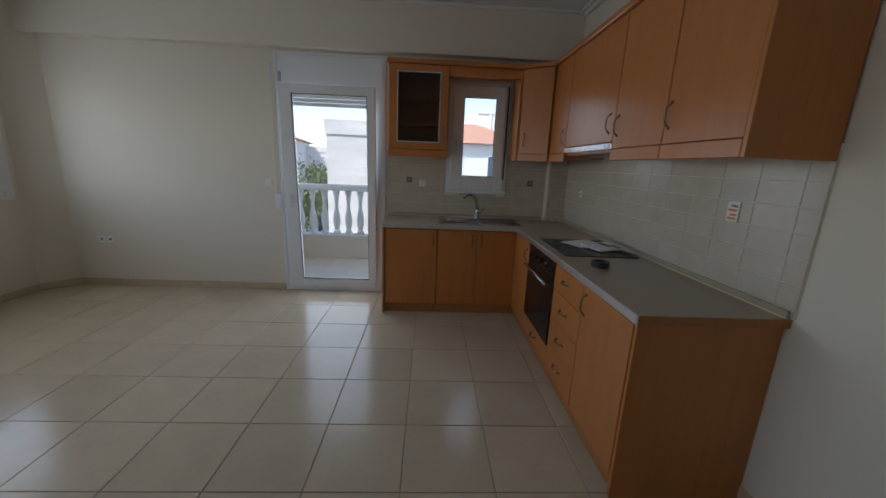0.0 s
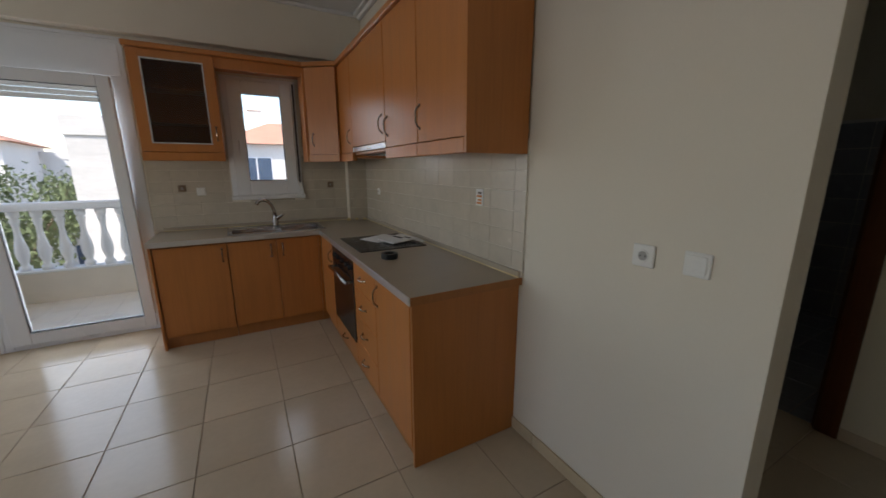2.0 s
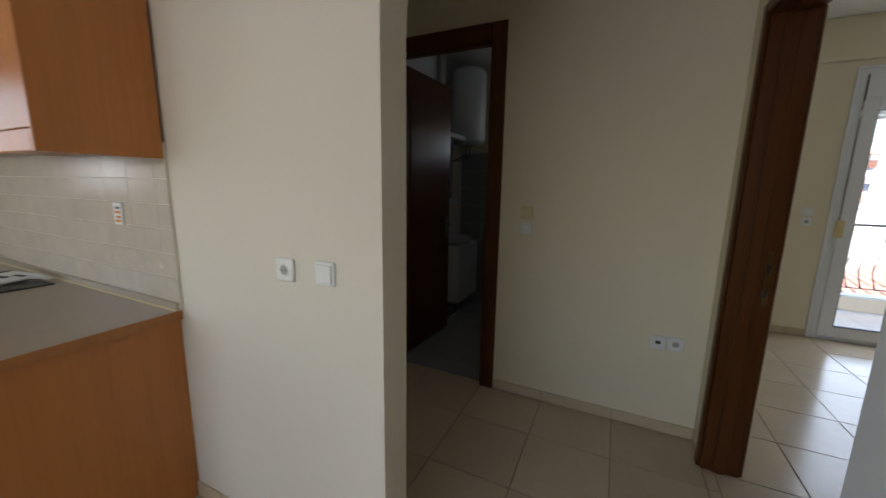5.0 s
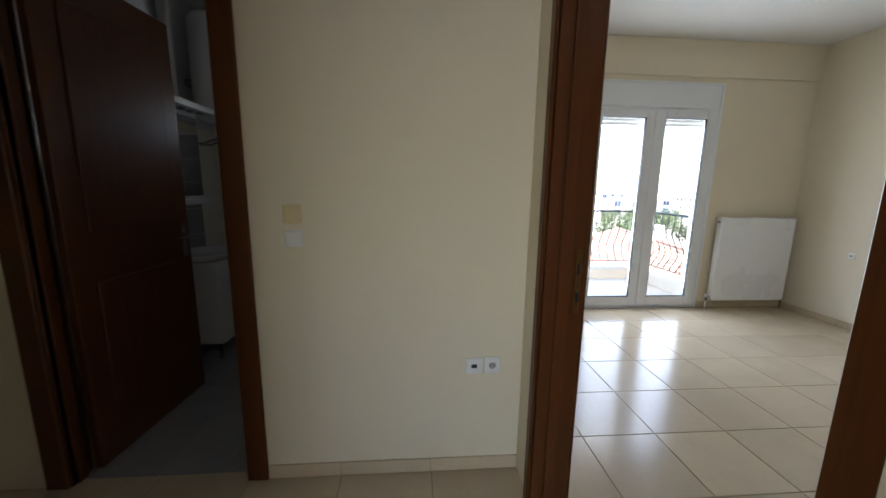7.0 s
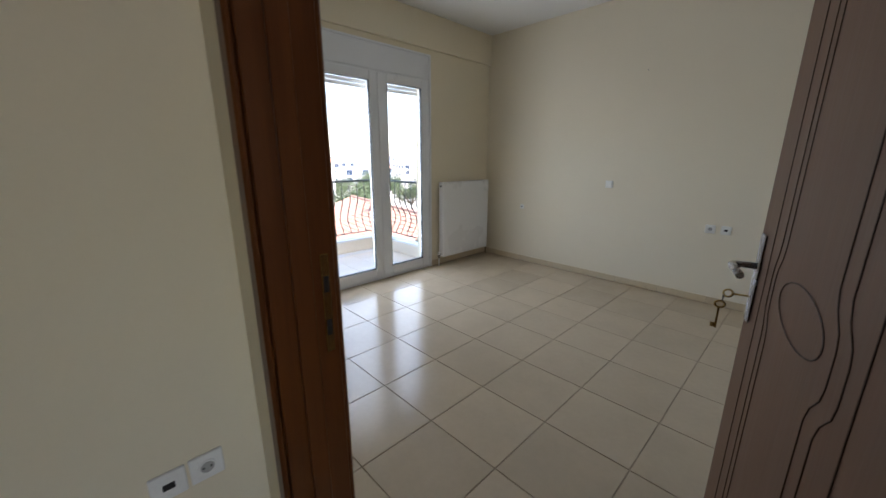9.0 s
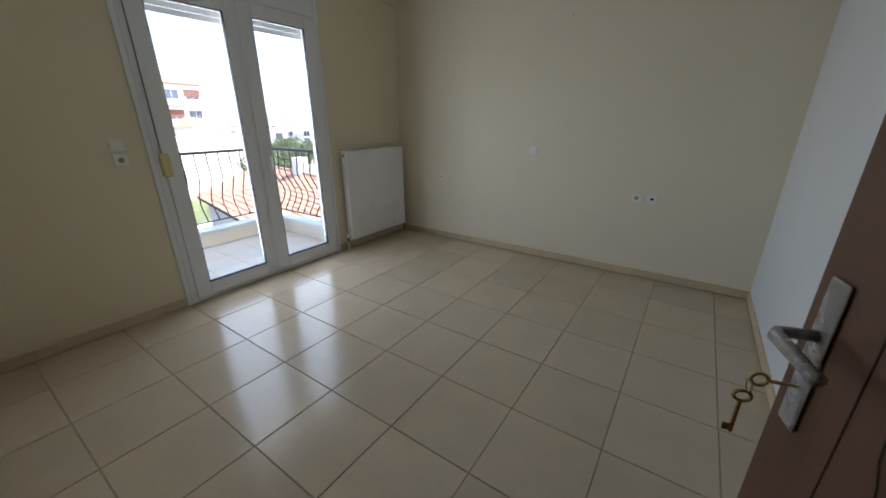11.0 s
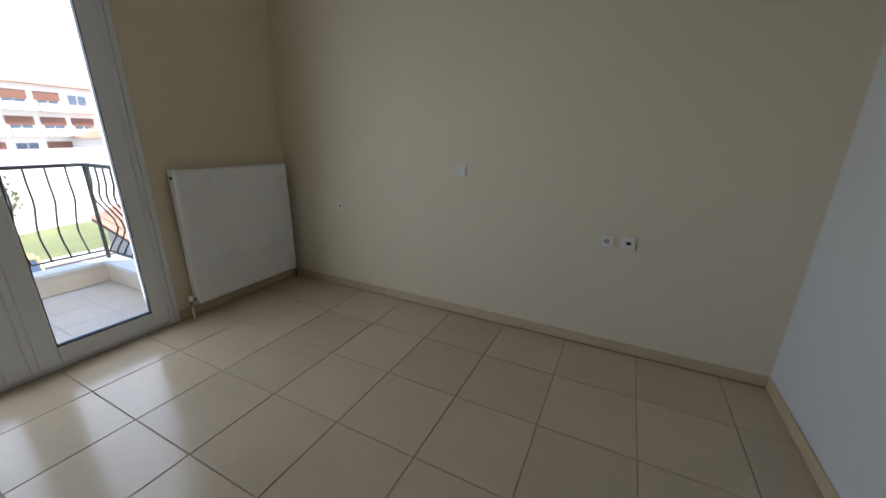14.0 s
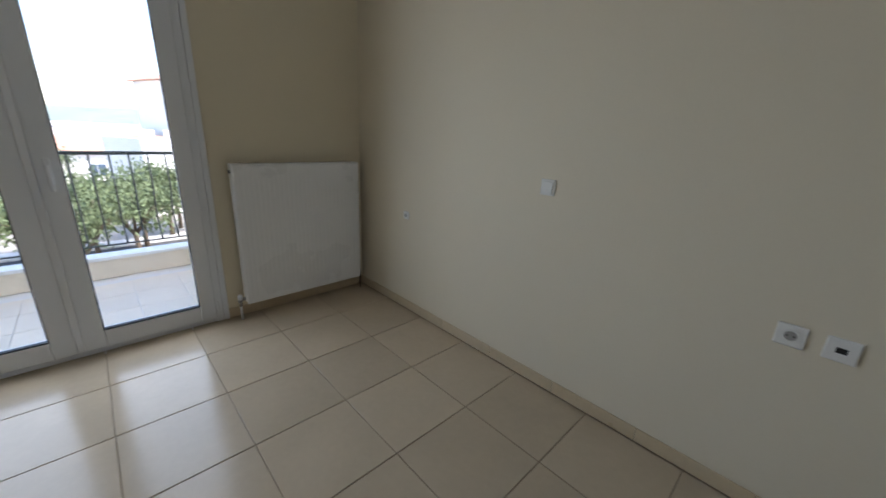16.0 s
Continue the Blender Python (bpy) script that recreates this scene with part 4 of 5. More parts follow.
part("strap", lbox(M_EAST, B1 - 0.052, B1 - 0.040, 0.0195, 0.0215, 1.16, 2.54), M_DARKPL, db, "dark shutter strap")
part("strap_winder", onto(box(bmesh.new(), B1 - 0.085, B1 - 0.018, 0.0125, 0.055, 1.045, 1.215, bev=0.016, seg=2), M_EAST), M_CREAMPL, db, "cream strap winder")
shutter(M_EAST, B0 + 0.06, B1 - 0.06, -0.13, 2.16, 2.39, db)
part("threshold", boxes((XE - 0.03, XE + OUT, B0 + BY + 0.002, B1 + BY - 0.002, -0.004, -0.0005)), M_MARBLE, db, "white marble threshold")
part("threshold", boxes((D0 + BX + 0.002, D1 + BX - 0.002, YB + 0.0, YB + OUT, -0.004, -0.0005)), M_MARBLE, dk, "white marble threshold")


# ---- radiator ----
R0, R1, RZ0, RZ1, RX = -6.681, -5.741, 0.112, 1.120, 5.912
rd = thing("radiator", "white enamelled panel radiator under the cream wall", "radiator", (RX, (R0 + R1) / 2, 0.0))
part("front_panel", boxes((RX, RX + 0.014, R0 + 0.004, R1 - 0.004, RZ0 + 0.006, RZ1 - 0.008), bev=0.006), M_RAD, rd)
ribs = bmesh.new()
y = R0 + 0.03
while y < R1 - 0.04:
    box(ribs, RX - 0.0018, RX + 0.001, y, y + 0.016, RZ0 + 0.04, RZ1 - 0.05, bev=0.0012)
    y += 0.0333
part("ribs", ribs, M_RAD, rd, "shallow upright ribs")
part("back_panel", boxes((RX + 0.058, RX + 0.070, R0 + 0.004, R1 - 0.004, RZ0 + 0.006, RZ1 - 0.008), bev=0.005), M_RAD, rd)
for y0 in (R0, R1 - 0.003):
    part("side_cover", boxes((RX + 0.004, RX + 0.072, y0, y0 + 0.003, RZ0 + 0.03, RZ1), bev=0.001), M_RAD, rd)
gr = boxes((RX + 0.002, RX + 0.010, R0 + 0.004, R1 - 0.004, RZ1 - 0.008, RZ1), (RX + 0.064, RX + 0.072, R0 + 0.004, R1 - 0.004, RZ1 - 0.008, RZ1))
y = R0 + 0.012
while y < R1 - 0.012:
    box(gr, RX + 0.010, RX + 0.064, y, y + 0.006, RZ1 - 0.007, RZ1 - 0.001)
    y += 0.018
part("top_grille", gr, M_RAD, rd, "slotted top grille")
fins = bmesh.new()
y = R0 + 0.02
while y < R1 - 0.02:
    box(fins, RX + 0.016, RX + 0.056, y, y + 0.002, RZ0 + 0.05, RZ1 - 0.04)
    y += 0.03
part("fins", fins, M_RAD, rd)
for yb in (R0 + 0.15, R1 - 0.15):
    part("bracket", boxes((RX + 0.071, XE - 0.001, yb - 0.015, yb + 0.015, RZ0 + 0.1, RZ1 - 0.1)), M_RAD, rd)
# Dark disc paints the blackness of the hole in the open end.
part("plug", tube(bmesh.new(), [(RX + 0.036, R1 - 0.001, RZ1 - 0.05), (RX + 0.036, R1 + 0.008, RZ1 - 0.05)], 0.012, 12), M_DARKPL, rd, "dark disc painted as an open end hole")
part("valve", tube(bmesh.new(), [(RX + 0.036, R1 + 0.0, RZ0 + 0.045), (RX + 0.036, R1 + 0.03, RZ0 + 0.045), (RX + 0.036, R1 + 0.036, RZ0 + 0.035), (RX + 0.036, R1 + 0.036, RZ0 - 0.005)], [0.012, 0.014, 0.015, 0.011], 12), M_CHROME, rd, "chrome radiator valve", smooth=True)
part("valve_cap", lathe(bmesh.new(), [(0.016, 0), (0.017, 0.03), (0.012, 0.036)], (RX + 0.036, R1 + 0.036, RZ0 + 0.045), 14), M_RAD, rd, "white valve cap", smooth=True)
part("pipe", tube(bmesh.new(), [(RX + 0.036, R1 + 0.036, RZ0 - 0.004), (RX + 0.036, R1 + 0.036, 0.001)], 0.008, 10), M_RAD, rd, "white supply pipe", smooth=True)
part("valve", tube(bmesh.new(), [(RX + 0.036, R0 - 0.0, RZ0 + 0.045), (RX + 0.036, R0 - 0.012, RZ0 + 0.045), (RX + 0.036, R0 - 0.012, 0.002)], [0.010, 0.012, 0.008], 10), M_CHROME, rd, smooth=True)


# ---- inner doors ----
def door_lining(name, m, u0, u1, v0, v1, zt, label, slim=None, wide=0.085):
    """A dark wooden lining with casings on both sides; v0 to v1 is the wall's thickness."""
    t = tagged(thing(name, label, "door frame", m @ Vector(((u0 + u1) / 2, (v0 + v1) / 2, 0))), kind="structure")
    w = v1 + 0.004 if slim is None else slim
    e = u0 if slim is None else u0 + 0.040
    part("lining", onto(boxes((u0 - 0.028, e, v0 - 0.004, w, 0.001, zt + 0.028), (u1, u1 + 0.028, v0 - 0.004, v1 + 0.004, 0.001, zt + 0.028), (e, u1, v0 - 0.004, v1 + 0.004, zt, zt + 0.028), bev=0.002), m), M_MAHOG, t)
    for a, b in ((v1 + 0.0045, v1 + 0.022), (v0 - 0.022, v0 - 0.0045)):
        uprights = [(u1 + 0.006, u1 + wide, a, b, 0.001, zt + wide), (u0 - 0.006, u1 + 0.006, a, b, zt + 0.006, zt + wide)]
        if slim is None or b < v0:
            uprights.append((u0 - wide, u0 - 0.006, a, b, 0.001, zt + wide))
        part("casing", onto(boxes(*uprights, bev=0.006), m), M_MAHOG, t, "dark mahogany casing")
    vm = (v0 + v1) / 2
    stops = [(u1 - 0.012, u1, vm - 0.02, vm + 0.03, 0.001, zt), (e + 0.012, u1 - 0.012, vm - 0.02, vm + 0.03, zt - 0.012, zt)]
    if slim is None:
        stops.append((u0, u0 + 0.012, vm - 0.02, vm + 0.03, 0.001, zt))
    part("stop", onto(boxes(*stops, bev=0.002), m), M_MAHOG, t)
    return t


M_DOORW = Matrix(((1, 0, 0, 0), (0, 1, 0, YD1), (0, 0, 1, 0), (0, 0, 0, 1)))
lb = door_lining("door_3", M_DOORW, E0, E1, 0.0, YD0 - YD1, 2.24, "dark mahogany frame of the bedroom doorway", 0.058, 0.056)
part("strike_plate", boxes((E1 - 0.0035, E1 - 0.0002, YD1 + 0.012, YD1 + 0.034, 0.93, 1.20), bev=0.001), M_BRASS, lb, "brass strike plate")
for z in (1.12, 1.00):
    part("strike_hole", boxes((E1 - 0.0040, E1 - 0.0036, YD1 + 0.016, YD1 + 0.030, z - 0.022, z + 0.022)), M_DARKPL, lb)
lh = door_lining("door_4", M_HALL @ Matrix.Translation((0, -0.10, 0)), F0, F1, 0.0, 0.10, 2.405, "dark mahogany frame of the bathroom doorway", None, 0.105)

# bedroom leaf, standing open into the room
LD = Vector((0.238, -0.9713, 0)).normalized()
LN = Vector((-LD.y, LD.x, 0))
ML = Matrix(((LD.x, LN.x, 0, E0 + 0.006), (LD.y, LN.y, 0, YD1 - 0.006), (0, 0, 1, 0), (0, 0, 0, 1)))
LW, LT, LZ = 0.950, 0.040, 2.225
leaf = thing("bedroom_door", "brown moulded wooden door standing open with a key", "door", (E0 + 0.006, YD1 - 0.006, 0))
part("leaf", lbox(ML, 0, LW, -LT, 0.0, 0.008, LZ, bev=0.003), M_LEAF, leaf)


# Grooves are raised rods; their dark brown stands for the shade inside.
def groove(pts, r=0.0022, closed=False):
    return onto(tube(bmesh.new(), [(u, 0.0005, z) for u, z in pts], r, 6, closed), ML)


def upright_groove(u, bulge):
    """A long bead in groove-shade brown that swells sideways past the oval."""
    steps = ((2.08, 0), (1.245, 0), (1.215, 0.25), (1.185, 0.85), (1.16, 1), (1.10, 1), (1.075, 0.85), (1.045, 0.25), (1.015, 0), (0.14, 0))
    part("groove", groove([(u + bulge * k, z) for z, k in steps], 0.0014), M_GROOVESHADE, leaf, "thin dark bead painted as groove shade")


for u, bulge in ((0.800, 0.0), (0.722, 0.022), (0.682, 0.030), (0.368, -0.045), (0.318, -0.045), (0.228, 0.0)):
    upright_groove(u, bulge)
for a, b in ((0.228, 0.800), (0.318, 0.722), (0.368, 0.682)):
    for z in (2.08, 0.14):
        part("groove", groove([(a, z), (b, z)], 0.0014), M_GROOVESHADE, leaf)
part("oval_groove", groove([(0.510 + 0.140 * math.cos(i * math.tau / 40), 1.143 + 0.056 * math.sin(i * math.tau / 40)) for i in range(40)], 0.0018, closed=True), M_GROOVESHADE, leaf, "oval dark bead painted as groove shade")
pl = part("lock_plate", lbox(ML, LW - 0.076, LW - 0.034, 0.0005, 0.008, 0.982, 1.235, bev=0.003), M_STEEL, leaf, "brushed steel lock plate")
HU, HZ = LW - 0.055, 1.145
part("door_handle", onto(tube(bmesh.new(), [(HU, 0.008, HZ), (HU, 0.040, HZ), (HU - 0.004, 0.055, HZ), (HU - 0.016, 0.062, HZ), (HU - 0.06, 0.060, HZ - 0.002), (HU - 0.115, 0.056, HZ - 0.004)], [0.009, 0.009, 0.010, 0.011, 0.010, 0.0095], 10), ML), M_STEEL, pl, "steel lever handle", smooth=True)
key = thing("door_key", "brass key in the lock with a second key hanging", "key", ML @ Vector((HU, 0.03, 1.055)))
part("shank", onto(tube(bmesh.new(), [(HU, 0.0082, 1.055), (HU, 0.045, 1.055)], 0.003, 8), ML), M_BRASS, key, smooth=True)
part("bow", onto(tube(bmesh.new(), [(HU, 0.056 + 0.011 * math.cos(i * math.tau / 16), 1.055 + 0.011 * math.sin(i * math.tau / 16)) for i in range(16)], 0.003, 6, closed=True), ML), M_BRASS, key, smooth=True)
part("ring", onto(tube(bmesh.new(), [(HU + 0.010 * math.cos(i * math.tau / 16), 0.066, 1.040 + 0.011 * math.sin(i * math.tau / 16)) for i in range(16)], 0.0012, 6, closed=True), ML), M_STEEL, key, "thin steel ring")
part("second_bow", onto(tube(bmesh.new(), [(HU, 0.070 + 0.012 * math.cos(i * math.tau / 16), 1.018 + 0.010 * math.sin(i * math.tau / 16)) for i in range(16)], 0.003, 6, closed=True), ML), M_BRASS, key, smooth=True)
part("second_shank", onto(boxes((HU - 0.0025, HU + 0.0025, 0.0685, 0.0735, 0.943, 1.009), (HU - 0.0015, HU + 0.0015, 0.0735, 0.084, 0.945, 0.958)), ML), M_BRASS, key)
for z in (0.25, 1.10, 1.95):
    part("hinge", onto(tube(bmesh.new(), [(-0.002, 0.008, z - 0.05), (-0.002, 0.008, z + 0.05)], 0.007, 8), ML), M_MAHOG, leaf, "dark painted hinge", smooth=True)

# bathroom leaf and fittings
bl = thing("bathroom_door", "dark mahogany door standing open into the bathroom", "door", (XH + 0.10, F1 - 0.01, 0))
MB = pose(XH + 0.105, F1 - 0.012, 0, 0, 0, -4)
part("leaf", onto(boxes((0.0, 0.81, -0.04, 0.0, 0.008, 2.395), bev=0.003), MB), M_MAHOG, bl)
part("panel", onto(boxes((0.12, 0.69, -0.046, -0.0405, 1.20, 2.24), (0.12, 0.69, -0.046, -0.0405, 0.15, 0.95), bev=0.004), MB), M_MAHOG, bl)
part("lock_plate", onto(boxes((0.735, 0.770, -0.047, -0.0405, 0.96, 1.18), bev=0.002), MB), M_STEEL, bl)
part("door_handle", onto(tube(bmesh.new(), [(0.752, -0.047, 1.10), (0.752, -0.085, 1.10), (0.735, -0.095, 1.10), (0.64, -0.092, 1.095)], 0.009, 8), MB), M_STEEL, bl, "steel lever handle", smooth=True)
structure("wall_bathroom_north", boxes((XH + 0.101, XE, -0.10, 0.0, 0, ZC)), M_WALLGREY, "plain white bathroom wall", "wall")
structure("wall_bathroom_south", boxes((XH + 0.101, XE, -2.06, -1.96, 0, ZC)), M_WALLGREY, "plain white bathroom wall", "wall")
btb = structure("bathroom_tiling", boxes((XH + 0.101, XE - 0.011, -0.106, -0.1005, 0, 1.95), (XE - 0.009, XE - 0.001, -1.95, -0.112, 0, 1.95)), M_SPLASHG, "grey ceramic bathroom wall tiles", "wall tiles")
bme = mesh_of("wall_tile", box(bmesh.new(), -0.158, 0.158, -0.003, 0.003, -0.118, 0.118, bev=0.0015), M_BATHTILE)
for i in range(6):
    for j in range(8):
        piece("wall_tile", bme, btb, (XH + 0.30 + i * 0.32, -0.108, 0.122 + j * 0.24))
        if i < 5:
            piece("wall_tile", bme, btb, None, pose(XE - 0.011, -0.30 - i * 0.32, 0.122 + j * 0.24, 0, 0, 90))
vn = thing("vanity_unit", "white bathroom vanity with a ceramic basin", "vanity", (5.080, -0.33, 0))
part("cabinet", boxes((4.880, 5.460, -0.60, -0.112, 0.14, 0.80), bev=0.003), M_PVC, vn)
for a, b in ((4.882, 5.168), (5.172, 5.458)):
    part("door", boxes((a, b, -0.618, -0.6005, 0.145, 0.795), bev=0.003), M_PVC, vn)
for x in (4.920, 5.420):
    for yy in (-0.56, -0.15):
        part("leg", lathe(bmesh.new(), [(0.02, 0), (0.016, 0.02), (0.016, 0.139)], (x, yy, 0.001), 10), M_CHROME, vn)
bs = bmesh.new()
lathe(bs, [(0.20, 0.0), (0.25, 0.02), (0.285, 0.05), (0.29, 0.065), (0.275, 0.068), (0.24, 0.045), (0.12, 0.02)], (0, 0, 0), 28)
onto(bs, Matrix.Translation((5.170, -0.385, 0.801)) @ Matrix.Diagonal((1.0, 0.88, 1.0, 1)))
part("basin", bs, M_CERAMIC, vn, "white ceramic basin", smooth=True)
part("tap", tube(bmesh.new(), [(5.170, -0.16, 0.80), (5.170, -0.16, 0.94), (5.170, -0.19, 0.965), (5.170, -0.28, 0.955)], 0.012, 8), M_CHROME, vn, smooth=True)
mc = thing("mirror_cabinet", "white mirror cabinet with a lamp canopy and shelf", "mirror cabinet", (5.080, -0.18, 1.28))
part("carcass", boxes((4.880, 5.020, -0.30, -0.112, 1.30, 2.02), (5.020, 5.440, -0.26, -0.112, 1.30, 2.02), bev=0.002), M_PVC, mc)
part("mirror", boxes((5.035, 5.425, -0.2645, -0.2605, 1.33, 1.99)), M_MIRROR, mc, "mirror glass")
part("canopy", boxes((4.860, 5.460, -0.42, -0.112, 2.021, 2.07), bev=0.004), M_PVC, mc, "white lamp canopy")
for x in (5.060, 5.180, 5.300):
    part("spot", lathe(bmesh.new(), [(0.03, 0), (0.03, 0.01), (0.022, 0.02)], (x, -0.36, 2.0), 12), M_CHROME, mc)
part("shelf", boxes((4.860, 5.460, -0.33, -0.112, 1.262, 1.299), bev=0.003), M_PVC, mc)
wh = thing("water_heater", "white cylindrical water heater high on the wall", "water heater", (5.650, -0.48, 1.95))
part("tank", lathe(bmesh.new(), [(0.10, 0.0), (0.19, 0.03), (0.22, 0.08), (0.22, 0.86), (0.19, 0.91), (0.10, 0.94)], (5.680, -0.36, 1.98), 28), M_CERAMIC, wh, "white enamelled tank", smooth=True)
for dx in (-0.06, 0.06):
    part("pipe", tube(bmesh.new(), [(5.680 + dx, -0.36, 2.0), (5.680 + dx, -0.36, 1.86), (5.680 + dx, -0.20, 1.80), (5.680 + dx, -0.113, 1.80)], 0.010, 8), M_CHROME, wh, smooth=True)
part("bracket", boxes((5.600, 5.760, -0.16, -0.101, 2.3, 2.36)), M_STEEL, wh)
part("flue_pipe", tube(bmesh.new(), [(5.300, -0.16, 2.10), (5.300, -0.16, ZC - 0.002)], 0.045, 14), M_STUCCOGREY, wh, smooth=True)


# ---- balconies ----
ZG = -6.2
structure("house_body", boxes((XL - OUT, XE + OUT, YS - OUT, YB + OUT, ZG - 0.3, -0.251), (XL - OUT, XE + OUT, YS - OUT, YB + OUT, ZC + 0.221, ZC + 0.6)), M_STUCCO, "white rendered storeys below and above the flat", "facade")
KX0, KX1, KY1 = -1.70, 2.2, 3.96
kb = tagged(thing("balcony_floor_1", "tiled kitchen balcony slab", "balcony", (0, 0, 0)), kind="structure")
part("slab", boxes((KX0, KX1, YB + OUT + 0.001, KY1, -0.22, -0.036)), M_STUCCO, kb)
part("upper_slab", boxes((KX0 - 0.1, KX1, YB + OUT + 0.001, KY1 + 0.1, ZC + 0.05, ZC + 0.2)), M_STUCCO, kb, "balcony slab of the storey above")
kp = tagged(thing("balcony_wall_1", "low tiled balcony parapet", "parapet", (0, 3.9, 0)), kind="structure")
part("wall", boxes((KX0 + 0.0, KX1, 3.86, 3.955, -0.029, 0.33), (KX0, KX0 + 0.095, YB + OUT + 0.002, 3.859, -0.029, 0.33)), M_BALTILE, kp)
part("cap", boxes((KX0 - 0.02, KX1, 3.83, 3.985, 0.331, 0.36), (KX0 - 0.02, KX0 + 0.125, YB + OUT + 0.002, 3.829, 0.331, 0.36), bev=0.004), M_BALUST, kp)
bal = thing("balustrade", "white turned concrete balustrade with a handrail", "balustrade", (0, 3.9, 0.36))
part("handrail", boxes((KX0 - 0.03, KX1, 3.83, 3.985, 1.045, 1.135), (KX0 - 0.03, KX0 + 0.125, YB + OUT + 0.002, 3.829, 1.045, 1.135), bev=0.012), M_BALUST, bal)
bme = mesh_of("baluster", lathe(bmesh.new(), [(0.055, 0.0), (0.055, 0.05), (0.036, 0.06), (0.034, 0.09), (0.055, 0.16), (0.060, 0.22), (0.050, 0.30), (0.030, 0.40), (0.026, 0.48), (0.034, 0.54), (0.046, 0.58), (0.030, 0.60), (0.050, 0.62), (0.055, 0.684)], (0, 0, 0), 12), M_BALUST, True)
x = KX0 + 0.06
while x < KX1:
    o = piece("baluster", bme, bal, None, Matrix.Translation((x, 3.908 - 3.9, 0.3605 - 0.36)))
    x += 0.185
y = 3.72
while y > YB + OUT + 0.05:
    piece("baluster", bme, bal, None, Matrix.Translation((KX0 + 0.05, y - 3.9, 0.0005)))
    y -= 0.185

EX0, EX1, EY0, EY1 = XE + OUT + 0.001, 7.640, -5.93, -2.4
eb = tagged(thing("balcony_floor_2", "tiled bedroom balcony slab", "balcony", (0, 0, 0)), kind="structure")
part("slab", boxes((EX0, EX1, EY0, EY1, -0.22, -0.036)), M_STUCCO, eb)
part("upper_slab", boxes((EX0, EX1 + 0.1, EY0 - 0.1, EY1, ZC + 0.05, ZC + 0.2)), M_STUCCO, eb, "balcony slab of the storey above")
ep = tagged(thing("balcony_wall_2", "low tiled balcony kerb with a white marble cap", "parapet", (7.570, -4.5, 0)), kind="structure")
part("wall", boxes((7.530, EX1, EY0, EY1, -0.029, 0.145), (EX0, 7.529, EY0, EY0 + 0.11, -0.029, 0.145)), M_BALTILE, ep)
part("cap", boxes((7.505, EX1 + 0.03, EY0 - 0.03, EY1, 0.146, 0.178), (EX0, 7.504, EY0 - 0.03, EY0 + 0.135, 0.146, 0.178), bev=0.004), M_MARBLE, ep, "white marble cap")
rl = thing("balcony_railing", "dark wrought-iron railing with bulging bars", "railing", (7.590, -4.5, 0.178))
RY0 = EY0 + 0.055
part("handrail", boxes((7.568, 7.612, RY0 - 0.022, EY1, 1.062, 1.092), (EX0, 7.568, RY0 - 0.022, RY0 + 0.022, 1.062, 1.092), bev=0.006), M_IRON, rl)
part("bottom_rail", boxes((7.580, 7.600, RY0 - 0.01, EY1, 0.255, 0.267), (EX0, 7.580, RY0 - 0.01, RY0 + 0.01, 0.255, 0.267), bev=0.002), M_IRON, rl)
belly = [(0.0, 0.265), (0.02, 0.31), (0.075, 0.39), (0.105, 0.47), (0.090, 0.56), (0.035, 0.67), (-0.012, 0.76), (-0.018, 0.83), (0.0, 0.92), (0.0, 1.064)]
bars = mesh_of("bar", tube(bmesh.new(), [(a, 0, b) for a, b in belly], 0.0075, 6), M_IRON, True)
y = RY0 + 0.13
while y < EY1:
    piece("bar", bars, rl, None, Matrix.Translation((0, y + 4.5, -0.178)))
    y += 0.132
x = EX0 + 0.06
while x < 7.530:
    piece("bar", bars, rl, None, Matrix.Translation((x - 7.590, RY0 + 4.5, -0.178)) @ pose(0, 0, 0, 0, 0, -90))
    x += 0.132
for px, py in ((7.590, RY0), (7.590, -4.15), (7.590, EY1 - 0.02), (EX0 + 0.015, RY0)):
    part("post", boxes((px - 0.013, px + 0.013, py - 0.013, py + 0.013, 0.1785, 1.062), bev=0.002), M_IRON, rl)

# Unseen slab, added so that no direct sun enters the west window.
structure("west_sun_blocker", boxes((XL - OUT - 1.7, XL - OUT - 0.001, -4.5, YB + 0.5, ZC + 0.02, ZC + 0.2)), M_STUCCO, "unseen slab added to keep sun off the west window", "balcony")

# ---- ground and surroundings ----
gm = bmesh.new()
bmesh.ops.create_grid(gm, x_segments=2, y_segments=2, size=2500)
bmesh.ops.translate(gm, vec=(0, 0, ZG), verts=gm.verts[:])
structure("ground", gm, M_GROUND, "pale dusty ground between the houses", "ground")
structure("grass_lot", prism(bmesh.new(), [(33.5, -10.0), (32.2, -19.0), (42.0, -22.0), (46.0, -12.0)], ZG - 0.05, ZG + 0.06), M_GRASS, "green grassy vacant lot", "grass")
structure("road", boxes((22.5, 32.0, -60, 60, ZG - 0.1, ZG + 0.02)), M_ASPHALT, "grey asphalt street below the balcony", "road")
structure("pavement", boxes((32.0, 33.4, -60, 60, ZG - 0.1, ZG + 0.14)), M_STUCCOGREY, "pale concrete pavement along the street", "pavement")


